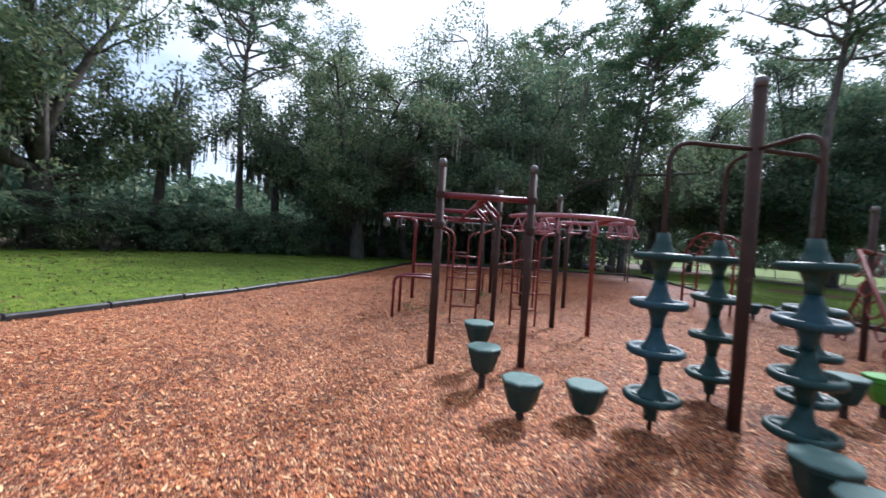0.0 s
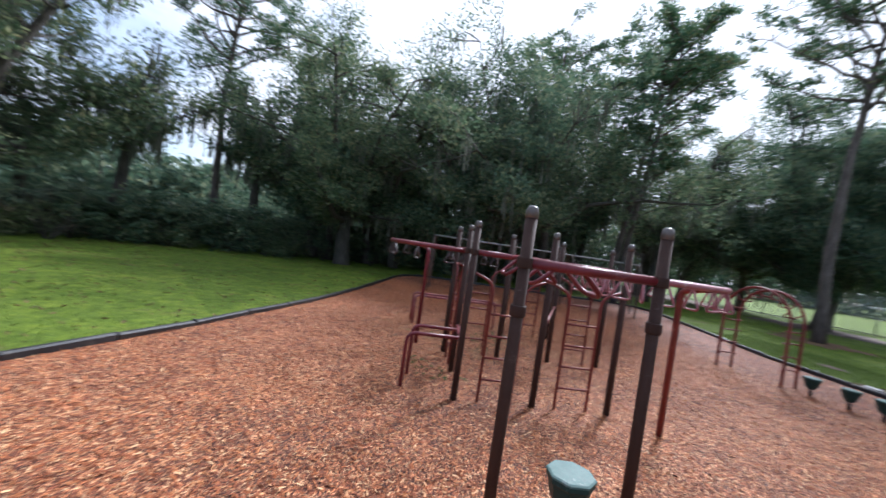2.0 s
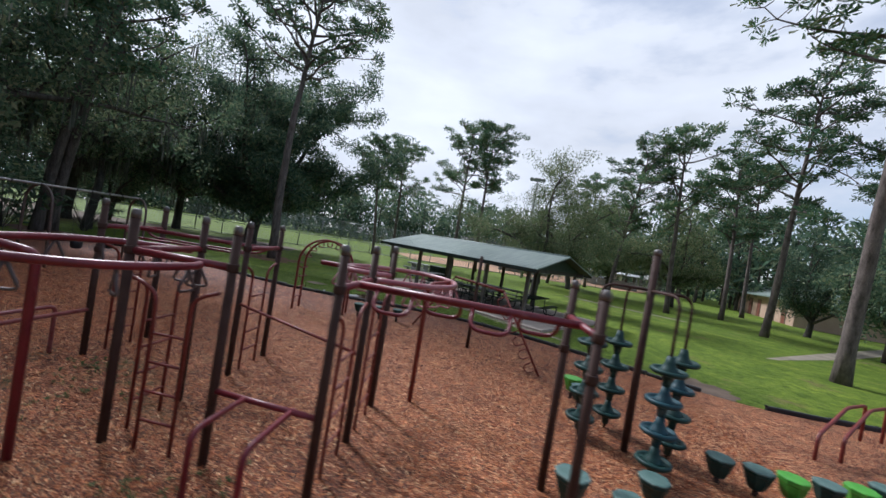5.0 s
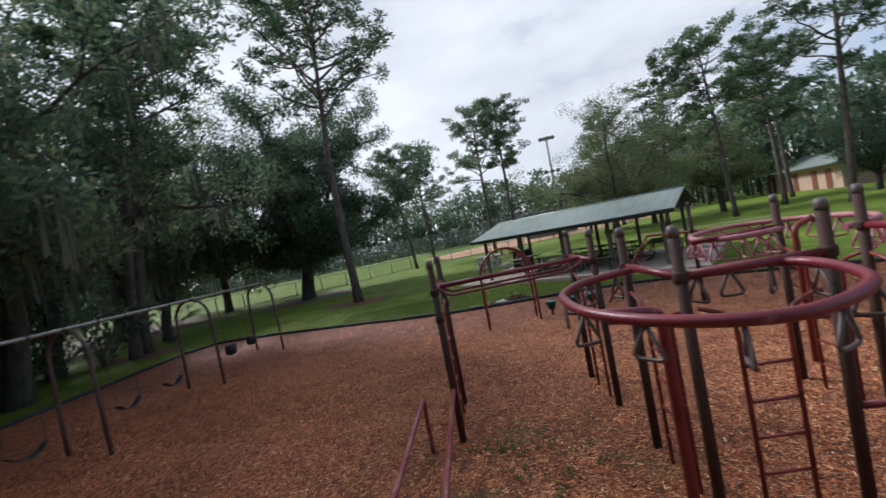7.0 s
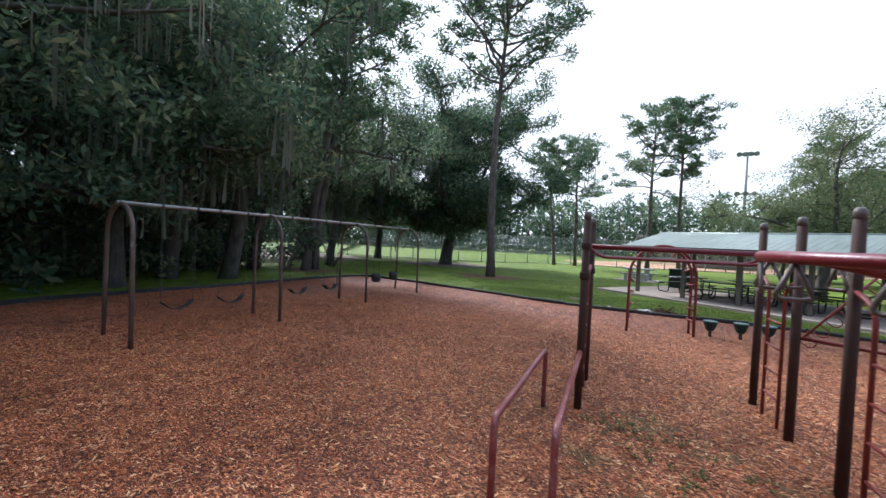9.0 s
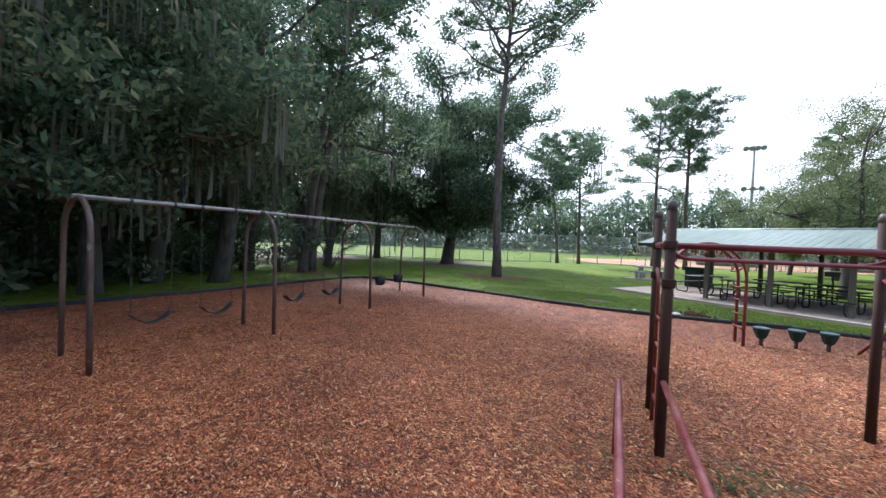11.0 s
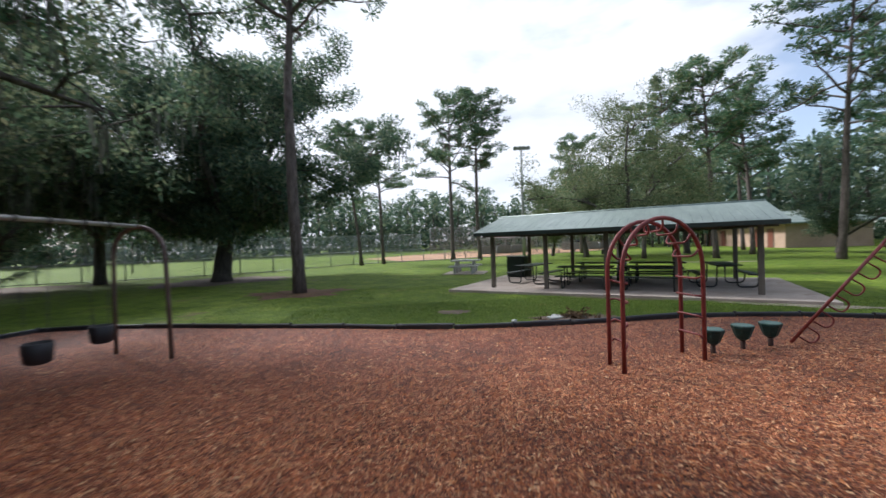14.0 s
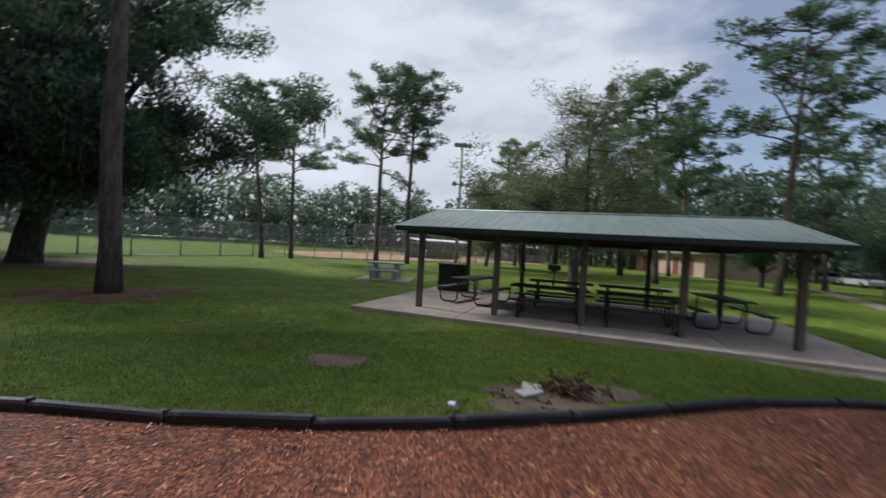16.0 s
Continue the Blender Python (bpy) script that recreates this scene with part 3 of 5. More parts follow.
def worn_patch(cx, cy, rx, ry, z, seed, label, mat=None, turn=0.0):
    rnd = random.Random(seed)
    waves = [(n, rnd.uniform(0.04, 0.13), rnd.uniform(0, 6.28)) for n in (2, 3, 5, 7, 11)]
    s, ring = Shape(), []
    for k in range(72):
        a = 2 * math.pi * k / 72
        r = 0.92 + sum(h * math.sin(n * a + ph) for n, h, ph in waves) + rnd.uniform(-0.04, 0.04)
        x, y = rx * r * math.cos(a), ry * r * math.sin(a)
        ring.append((cx + x * math.cos(turn) - y * math.sin(turn), cy + x * math.sin(turn) + y * math.cos(turn), z))
    s.face(*ring)
    tagged(part("worn_ground", s, mat or DIRT, smooth=False), label, "ground", kind="structure")


def border():
    holder = tagged(thing("border", "low black plastic timbers edging the mulch bed", "edging"), kind="structure")
    line = edge_curve(1.2)
    prof = [(-0.045, -0.06), (0.045, -0.06), (0.045, 0.105), (0.028, 0.128), (-0.028, 0.128), (-0.045, 0.105)]
    rnd = random.Random(4)
    cache = {}
    stake = Shape().lathe([(0.030, 0.09), (0.034, 0.112), (0.030, 0.128), (0.016, 0.136)], n=10).mesh("stake_head", TIMBER, False)
    for a, b in zip(line, line[1:] + line[:1]):
        mid, way = (a + b) / 2, b - a
        if abs(mid.x - 10.4) < 0.6 and mid.y > 9:
            continue                                    # the open, worn-down stretch
        size = round(way.length - 0.012, 2)
        if size < 0.3:
            continue
        if size not in cache:
            s, n = Shape(), len(prof)
            for x in (-size / 2, -size / 2 + 0.02, size / 2 - 0.02, size / 2):
                k = 0.86 if abs(x) > size / 2 - 0.01 else 1.0
                s.v.extend(Vector((x, y * k, z * k)) for y, z in prof)
            for lvl in range(3):
                for i in range(n):
                    j = (i + 1) % n
                    s.f.append((lvl * n + i, lvl * n + j, lvl * n + n + j, lvl * n + n + i))
            s.f += [tuple(reversed(range(n))), tuple(range(3 * n, 4 * n))]
            cache[size] = s.mesh("border_timber", TIMBER, False)
        part("stake_head", stake, TIMBER, holder).matrix_basis = pose(a.x, a.y, -0.018)
        ob = part("border_timber", cache[size], TIMBER, holder)
        ob.matrix_basis = pose(mid.x, mid.y, -0.02 - 0.02 * rnd.random(), rnd.uniform(-3, 3), rnd.uniform(-0.8, 0.8), math.degrees(math.atan2(way.y, way.x)))


ground()
border()
worn_patch(0.4, 15.22, 1.15, 0.48, -0.018, 1, "bare trodden dirt beside the border")
worn_patch(-2.1, 16.93, 0.5, 0.32, -0.018, 12, "small bare dirt spot in the lawn")
worn_patch(2.9, 17.7, 1.5, 0.20, -0.019, 8, "bare dirt along the edge of the slab", turn=radians(-36.5))
worn_patch(6.3, 15.15, 1.9, 0.26, -0.017, 14, "bare sandy dirt along the edge of the slab", SAND, radians(-36.5))
worn_patch(10.4, 11.3, 0.9, 0.8, -0.018, 3, "bare trodden dirt at the gap in the border")
worn_patch(-7.5, 23.1, 2.2, 1.4, -0.016, 5, "reddish brown pine straw round a pine trunk", STRAW)
worn_patch(-16.25, 18.0, 1.9, 1.1, -0.016, 9, "reddish brown pine straw round two trunks", STRAW)
worn_patch(-13.9, 31.6, 4.2, 3.0, -0.016, 6, "shaded bare soil under an oak")

# ---- climbing frame ----
POST_TOP, BAR = 2.36, 1.95
POSTS = {"a1": (-1.26, 7.34), "a2": (-1.27, 6.20), "b1": (0.79, 7.55), "b2": (0.82, 6.50), "b3": (0.83, 5.48), "b4": (0.84, 4.44),
         "d1": (3.05, 4.28), "d2": (1.93, 4.42), "d3": (3.07, 5.35), "d4": (3.09, 6.42), "c1": (5.34, 4.15), "c2": (5.36, 5.21)}


def at(name, z):
    return Vector((*POSTS[name], z))


def post_shape(height, r=0.044):
    return Shape().lathe([(r, -0.3), (r, height - 0.09)], n=16)


def cap_shape(height, r=0.0465):
    return Shape().lathe([(r, height - 0.09), (r, height - 0.045), (r * 0.86, height - 0.016), (r * 0.5, height)], n=16)


def clamp_shape(z, r=0.058):
    return Shape().lathe([(r * 0.95, z - 0.04), (r, z - 0.03), (r, z + 0.03), (r * 0.95, z + 0.04)], n=16)


def ladder(parent, p, q, top, rungs, hook=True):
    """A red ladder whose rails stand at p and q; the rail tops curl outwards to the posts."""
    p, q = Vector((*p, 0)), Vector((*q, 0))
    out = (p - q).normalized() * 0.26
    rails = Shape()
    for base, way in ((p, out), (q, -out)):
        line = [base + Vector((0, 0, -0.2)), base + Vector((0, 0, top))]
        if hook:
            line.append(base + way + Vector((0, 0, top + 0.1)))
        rails.tube(bend(line, 0.18), 0.019, 8)
    body = part("ladder", rails, RUST, parent, "two weathered red ladder rails")
    for k in range(rungs):
        z = 0.3 + k * 0.29
        part("rung", Shape().tube([p + Vector((0, 0, z)), q + Vector((0, 0, z))], 0.014, 8), RUST, body)
    return body


def grip(parent, spot, way, size=0.24, mat=None):
    """A triangular hand grip that hangs from a rail."""
    w, h = way.normalized() * size * 0.5, Vector((0, 0, -size * 1.15))
    pts = [spot + Vector((0, 0, -0.02)), spot + h - w, spot + h + w, spot + Vector((0, 0, -0.02))]
    part("hand_grip", Shape().tube(bend(pts, 0.05, 3), 0.013, 7), mat or HANDLE, parent, "dangling triangular hand grip")


def climbing_frame():
    t = thing("climbing_frame", "large red and brown tubular steel climbing frame on mulch", "climbing frame")
    for name, (x, y) in POSTS.items():
        p = part("post", post_shape(POST_TOP), BROWN, t, "brown painted steel post")
        p.matrix_basis = pose(x, y, 0)
        part("post_cap", cap_shape(POST_TOP), CAP, p, "worn rounded metal cap")
        part("clamp", clamp_shape(BAR), BROWN, p)
        if name[0] in "ac":
            part("clamp", clamp_shape(BAR - 0.35), BROWN, p)

    def bar(pts, r=0.036, mat=RED, name="overhead_bar", n=12):
        return part(name, Shape().tube(pts, r, n), mat, t)

    for m, n in (("a1", "a2"), ("b1", "b2"), ("b3", "b4"), ("d1", "d3"), ("c1", "c2")):
        bar([at(m, BAR), at(n, BAR)])
    # loop ladder between the two end bars
    a, b = (at("d1", BAR) + at("d3", BAR)) / 2, (at("c1", BAR) + at("c2", BAR)) / 2
    bar([a, b], 0.040)
    for k in range(4):
        lean = 0.21 if k % 2 else -0.21
        s, e = a.lerp(b, 0.10 + k * 0.215), a.lerp(b, 0.265 + k * 0.215)
        drop = Vector((0, lean, -0.20))
        part("hanging_loop", Shape().tube(bend([s, s + drop, e + drop, e], 0.13, 6), 0.021, 8), RED, t, "red steel hand loop")
    # sliding beam with its two lower rods
    a, b = (at("a1", BAR) + at("a2", BAR)) / 2, (at("b1", BAR) + at("b2", BAR)) / 2
    bar([a, b], 0.034, RED, "beam")
    for dy in (-0.2, 0.2):
        off = Vector((0, dy, 0))
        bar(bend([a + off, a + off + Vector((0.14, 0, -0.13)), b + off + Vector((-0.25, 0, -0.13)), b + off], 0.1), 0.018, RED, "rod", 8)
    # two looping rails, alike but turned half round
    local = [(0.0, 0.05), (0.34, 0.15), (0.66, 0.08), (0.82, -0.25), (0.56, -0.88), (-0.06, -1.22), (-0.56, -1.03), (-0.87, -0.55), (-0.90, 0.08), (-0.70, 0.50), (-0.42, 0.72), (0.0, 0.86)]
    for anchor, sign, leg, mat in (("b4", 1, (0.43, 3.95), RED), ("d4", -1, (3.60, 6.84), PINK)):
        ring = open_curve([at(anchor, BAR - 0.02) + Vector((sign * x, sign * y, 0)) for x, y in local], 6)
        rail = part("loop_rail", Shape().tube(ring, 0.036, 12), mat, t, "thick looping overhead rail in " + ("red" if sign > 0 else "sun-faded pink") + " paint")
        near = min(ring, key=lambda p: (p.xy - Vector(leg)).length)
        part("loop_rail_leg", Shape().tube(bend([(*leg, -0.2), (*leg, BAR - 0.10), near], 0.1), 0.038, 12), RED if sign > 0 else RUST, t, "red steel leg")
        for k in range(3, len(ring) - 2, 5 if sign > 0 else 3):
            way = ring[k + 1] - ring[k - 1]
            grip(t, ring[k], Vector((-way.y, way.x, 0)) if k % 2 else way, 0.20 if sign > 0 else 0.23, HANDLE if sign > 0 else PINK)
    bar([at("b4", BAR), at("d2", BAR)])
    bar([at("d4", BAR), at("d4", BAR) + Vector((-1.07, 0.0, 0))])
    # ladders under the bars
    for foot, other in (((0.80, 7.24), (0.81, 6.79)), ((0.83, 5.18), (0.84, 4.73)), ((3.06, 5.05), (3.05, 4.60)), ((3.09, 6.11), (3.08, 5.66)), ((-1.265, 7.00), (-1.268, 6.55)), ((1.19, 4.44), (1.57, 4.43))):
        ladder(t, foot, other, 1.58, 4)
    # low twin bars on the rail between two posts
    bar([at("d2", 0.74), at("d1", 0.74)], 0.03, RED, "low_rail", 10)
    for x0, x1, y1 in ((2.27, 2.25, 3.70), (2.77, 2.75, 3.59)):
        part("low_bar", Shape().tube(bend([(x0, 4.36, 0.74), (x1, y1, 0.74), (x1, y1, -0.2)], 0.13), 0.026, 10), RED, t)
    # parallel bars running out from a post
    part("parallel_bar", Shape().tube(bend([(-1.65, 6.05, -0.2), (-1.65, 6.05, 0.69), (-1.68, 3.95, 0.69), (-1.68, 3.95, -0.2)], 0.1), 0.028, 10), WORN_RED, t, "worn red parallel bar")
    part("parallel_bar", Shape().tube(bend([(-1.27, 6.20, 0.69), (-1.26, 3.97, 0.69), (-1.26, 3.97, -0.2)], 0.1), 0.028, 10), WORN_RED, t, "worn red parallel bar")
    part("cross_rail", Shape().tube([at("b2", 1.1), at("d3", 1.05)], 0.02, 8), RUST, t)
    return t


climbing_frame()


# ---- spool climber ----
def disc_shape(turn=0.0):
    """The open rim of a foot disc and four broad spokes with slots between them."""
    s = Shape().lathe([(0.160, 0.002), (0.164, -0.026), (0.195, -0.034), (0.214, -0.016), (0.216, 0.012), (0.198, 0.030), (0.170, 0.022), (0.160, 0.002)], n=24)
    for k in range(4):
        a = math.pi * k / 2 + turn
        s.box(pose(0.135 * math.cos(a), 0.135 * math.sin(a), -0.002, 0, -6, math.degrees(a)), 0.09, 0.085, 0.032, 0.006)
    return s


def hub_shape():
    return Shape().lathe([(0.046, -0.19), (0.054, -0.12), (0.080, -0.045), (0.116, -0.012), (0.112, 0.016), (0.084, 0.050), (0.060, 0.11), (0.046, 0.19)], n=16)


def spool_climber():
    t = thing("spool_climber", "tall brown post with arms and stacked teal foot discs", "climber", at=(6.80, 6.62, 0))
    post = part("post", post_shape(2.94, 0.052), BROWN, t, "tall brown painted steel post")
    part("post_cap", cap_shape(2.94, 0.055), CAP, post)
    for k, (x, y) in enumerate(((-0.60, 0.26), (0.03, -0.76), (0.58, -0.03), (-0.05, 0.70))):
        way = Vector((x, y, 0))
        part("arm", Shape().tube(bend([(0, 0, 2.34), way + Vector((0, 0, 2.34)), way + Vector((0, 0, -0.2))], 0.2, 6), 0.019, 10), BROWN, t, "curved steel arm that turns down into a pole")
        for j in range(4):
            blue = (k, j) in ((1, 2), (1, 1), (2, 2))
            d = part("foot_disc", disc_shape(k + j), BLUE if blue else TEAL, t, "round slotted foot disc in weathered " + ("blue" if blue else "teal"))
            part("hub", hub_shape(), BLUE if blue else TEAL, d)
            d.matrix_basis = pose(x, y, 0.27 + 0.38 * j, random.Random(k * 9 + j).uniform(-3, 3), 0, 40 * j)
    return t


spool_climber()


# ---- stepping pods ----
def pod(x, y, top, body_mat, lid_mat, label, r=0.168):
    t = thing("stepping_pod", label, "stepping pod", "stepping pods", (x, y, 0), turn=(x * 77) % 45)
    h = min(1.6 * r, top - 0.04)
    body = Shape().lathe([(r * 0.36, top - h), (r * 0.58, top - h + 0.025), (r * 0.80, top - h * 0.58), (r * 0.91, top - 0.075), (r, top - 0.055), (r, top - 0.02)], n=8)
    part("body", body, body_mat, t, smooth=False)
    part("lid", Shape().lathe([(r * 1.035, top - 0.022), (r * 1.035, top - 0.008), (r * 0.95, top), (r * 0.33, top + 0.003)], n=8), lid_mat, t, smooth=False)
    if top - h > 0.05:
        part("stem", Shape().tube([(0, 0, -0.2), (0, 0, top - h + 0.02)], 0.035, 10), RUST if top > 0.5 else BROWN, t)


def pods():
    teal = "octagonal dark teal plastic stepping pod with a paler top"
    for x, y, top in ((5.49, 4.66, 0.54), (6.05, 4.62, 0.42), (6.70, 4.82, 0.34), (6.64, 5.40, 0.29), (7.85, 6.22, 0.35), (8.23, 6.07, 0.35), (9.05, 6.03, 0.35), (6.50, 8.00, 0.40), (9.93, 6.24, 0.35)):
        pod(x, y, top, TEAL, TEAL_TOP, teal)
    for x, y, top in ((8.61, 6.01, 0.35), (6.48, 8.45, 0.40), (9.48, 6.08, 0.35), (10.48, 6.50, 0.35), (11.15, 6.90, 0.35)):
        pod(x, y, top, LIME, LIME, "octagonal lime green plastic stepping pod")
    for x, y in ((1.17, 12.08), (1.78, 12.19), (2.30, 12.22)):
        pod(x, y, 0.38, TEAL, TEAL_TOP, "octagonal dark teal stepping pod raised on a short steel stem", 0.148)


pods()


# ---- arch ladder ----
def arch_ladder():
    t = thing("arch_ladder", "red tubular arch ladder with bent rungs on mulch", "arch climber")
    feet = (((-0.60, 11.55), (0.80, 11.81)), ((-0.58, 11.94), (0.76, 12.21)))
    lines = []
    for p, q in feet:
        p, q = Vector((*p, 0)), Vector((*q, 0))
        mid, half = (p + q) / 2, (p - q) / 2
        r = half.length
        pts = [p + Vector((0, 0, -0.2)), p + Vector((0, 0, 0.7)), p + Vector((0, 0, 1.35))]
        for k in range(1, 16):
            a = math.pi * k / 16
            pts.append(mid + half * math.cos(a) + Vector((0, 0, 1.35 + r * math.sin(a))))
        pts += [q + Vector((0, 0, 1.35)), q + Vector((0, 0, 0.7)), q + Vector((0, 0, -0.2))]
        lines.append(pts)
        part("rail", Shape().tube(pts, 0.03, 12), RUST, t, "weathered red arched rail")
    spots = [(0, 1, f) for f in (0.55, 0.88)] + [(1, 2, f) for f in (0.35, 0.8)] + [(i, i, 0) for i in (4, 6, 8, 10, 12, 14, 16)] + [(18, 19, f) for f in (0.2, 0.65)] + [(19, 20, f) for f in (0.12, 0.45)]
    centre = sum((Vector((*p, 0)) for pair in feet for p in pair), Vector()) / 4
    for i, j, f in spots:
        a, b = lines[0][i].lerp(lines[0][j], f), lines[1][i].lerp(lines[1][j], f)
        sag = (Vector((centre.x, centre.y, 1.0)) - (a + b) / 2)
        sag = sag.normalized() * (0.17 if i == j else 0.11)
        part("rung", Shape().tube(bend([a, a + sag, b + sag, b], 0.09, 4), 0.015, 8), RUST, t)


arch_ladder()


# ---- slanted loop climber ----
def loop_climber():
    t = thing("loop_climber", "slanted red poles with foot loops leading up to a brown post", "climber")
    p = part("post", post_shape(2.36), BROWN, t)
    p.matrix_basis = pose(4.45, 10.8, 0)
    part("post_cap", cap_shape(2.36), CAP, p)
    part("clamp", clamp_shape(1.66), BROWN, p)
    top, end = Vector((3.85, 11.76, 1.66)), Vector((5.05, 9.84, 1.66))
    part("overhead_bar", Shape().tube([top, end], 0.032, 10), RUST, t)
    for foot, head in ((Vector((2.79, 12.33, 0.0)), top), (Vector((6.05, 9.45, 0.0)), end)):
        rail = part("slanted_rail", Shape().tube([foot + (foot - head) * 0.1, head], 0.025, 10), RUST, t)
        way = (head - foot).normalized()
        out = Vector((way.x, way.y, 0)).normalized() * way.z - Vector((0, 0, 1)) * math.hypot(way.x, way.y)
        for k in range(6):
            s, e = foot.lerp(head, 0.07 + k * 0.155), foot.lerp(head, 0.165 + k * 0.155)
            part("foot_loop", Shape().tube(bend([s, s + out * 0.24, e + out * 0.24, e], 0.11, 6), 0.013, 8), RUST, rail, "curved red foot loop")


loop_climber()


def low_rails():
    t = thing("low_climber", "low red tubular bars over the mulch", "climber")
    for dx, dy in ((0, 0), (0.5, 0.1)):
        line = [(10.3 + dx, 7.7 + dy, -0.2), (10.3 + dx, 7.7 + dy, 0.42), (11.6 + dx, 8.7 + dy, 0.72), (12.4 + dx, 9.2 + dy, 0.72), (12.4 + dx, 9.2 + dy, -0.2)]
        part("rail", Shape().tube(bend(line, 0.15), 0.03, 10), RUST, t)


# ---- swings ----
def swing_set():
    t = thing("swing_set", "long brown swing frame with four arched legs", "swing set")
    ends = [((-7.82, 4.92), (-9.05, 5.15)), ((-7.54, 7.64), (-8.68, 7.92)), ((-7.58, 10.92), (-8.66, 11.05)), ((-7.45, 13.92), (-8.70, 14.50))]
    tops = []
    for f, r in ends:
        f, r = Vector((*f, 0)), Vector((*r, 0))
        mid, half = (f + r) / 2, (f - r) / 2
        pts = [f + Vector((0, 0, -0.2)), f * 0.97 + mid * 0.03 + Vector((0, 0, 1.0)), f * 0.93 + mid * 0.07 + Vector((0, 0, 1.79))]
        for k in range(1, 12):
            a = math.pi * k / 12
            pts.append(mid + half * 0.93 * math.cos(a) + Vector((0, 0, 1.79 + 0.5 * math.sin(a))))
        pts += [r * 0.93 + mid * 0.07 + Vector((0, 0, 1.79)), r * 0.97 + mid * 0.03 + Vector((0, 0, 1.0)), r + Vector((0, 0, -0.2))]
        part("arched_leg", Shape().tube(pts, 0.036, 12), SWING, t, "arched brown steel leg")
        tops.append(mid + Vector((0, 0, 2.30)))
    part("top_bar", Shape().tube([tops[0] + (tops[0] - tops[1]) * 0.02, *tops[1:-1], tops[-1] + (tops[-1] - tops[-2]) * 0.02], 0.035, 12), GREY, t, "bare galvanised top bar")
    return tops


def chain(pts, parent):
    """A hanging chain as a string of small links."""
    s, a, b = Shape(), Vector(pts[0]), Vector(pts[1])
    n = int((b - a).length / 0.07)
    side = (b - a).orthogonal().normalized() * 0.012
    other = (b - a).cross(side).normalized() * 0.012
    for k in range(n):
        p, q = a.lerp(b, k / n), a.lerp(b, (k + 1.15) / n)
        w = side if k % 2 else other
        s.tube([p, p.lerp(q, 0.25) + w, p.lerp(q, 0.75) + w, q, p.lerp(q, 0.75) - w, p.lerp(q, 0.25) - w], 0.0035, 4, closed=True)
    part("chain", s, CHAIN, parent)


def belt_swing(a, b, f):
    mid = a.lerp(b, f)
    way = (b - a).normalized()
    t = thing("swing", "black rubber belt swing on two steel chains", "swing", "belt swings")
    h = 0.58
    s = Shape()
    across = Vector((-way.y, way.x, 0)) * 0.07
    for k in range(9):
        u = k / 8 * 2 - 1
        c = mid + way * 0.27 * u + Vector((0, 0, h - mid.z + 0.14 * u * u - 0.14))
        s.v += [c + across, c - across, c - across - Vector((0, 0, 0.012)), c + across - Vector((0, 0, 0.012))]
        if k:
            b = 4 * k
            s.f += [(b - 4 + i, b - 4 + (i + 1) % 4, b + (i + 1) % 4, b + i) for i in range(4)]
    s.f += [(3, 2, 1, 0), (32, 33, 34, 35)]
    part("seat", s, RUBBER, t, "curved black rubber belt")
    for sgn in (-1, 1):
        part("hanger", Shape().lathe([(0.045, -0.02), (0.048, 0.0), (0.045, 0.02)], n=10), CHAIN, t, "steel swing hanger clamp").matrix_basis = pose(*(mid + way * 0.30 * sgn), 90, 0, math.degrees(math.atan2(way.y, way.x)) + 90)
        chain([mid + way * 0.30 * sgn, mid + way * 0.27 * sgn + Vector((0, 0, h - mid.z))], t)


def bucket_swing(a, b, f):
    mid = a.lerp(b, f)
    way = (b - a).normalized()
    t = thing("bucket_swing", "black rubber bucket swing seat on chains", "swing", "bucket swings")
    c = Vector((mid.x, mid.y, 0.62))
    s = Shape().lathe([(0.10, -0.15), (0.14, -0.12), (0.155, 0.0), (0.16, 0.11), (0.145, 0.12), (0.135, 0.0), (0.10, -0.09)], c, n=14)
    part("seat", s, RUBBER, t, "black full bucket seat")
    for sgn in (-1, 1):
        part("hanger", Shape().lathe([(0.045, -0.02), (0.048, 0.0), (0.045, 0.02)], n=10), CHAIN, t, "steel swing hanger clamp").matrix_basis = pose(*(mid + way * 0.24 * sgn), 90, 0, math.degrees(math.atan2(way.y, way.x)) + 90)
        chain([mid + way * 0.24 * sgn, c + way * 0.15 * sgn + Vector((0, 0, 0.11))], t)


TOPS = swing_set()
for i, f in ((0, 0.33), (0, 0.70), (1, 0.30), (1, 0.68)):
    belt_swing(TOPS[i], TOPS[i + 1], f)
for f in (0.38, 0.71):
    bucket_swing(TOPS[2], TOPS[3], f)

# ---- picnic shelter ----
SH = pose(0.10, 21.20, 0, 0, 0, -36.5)          # first front post; local x along the front, y to the back


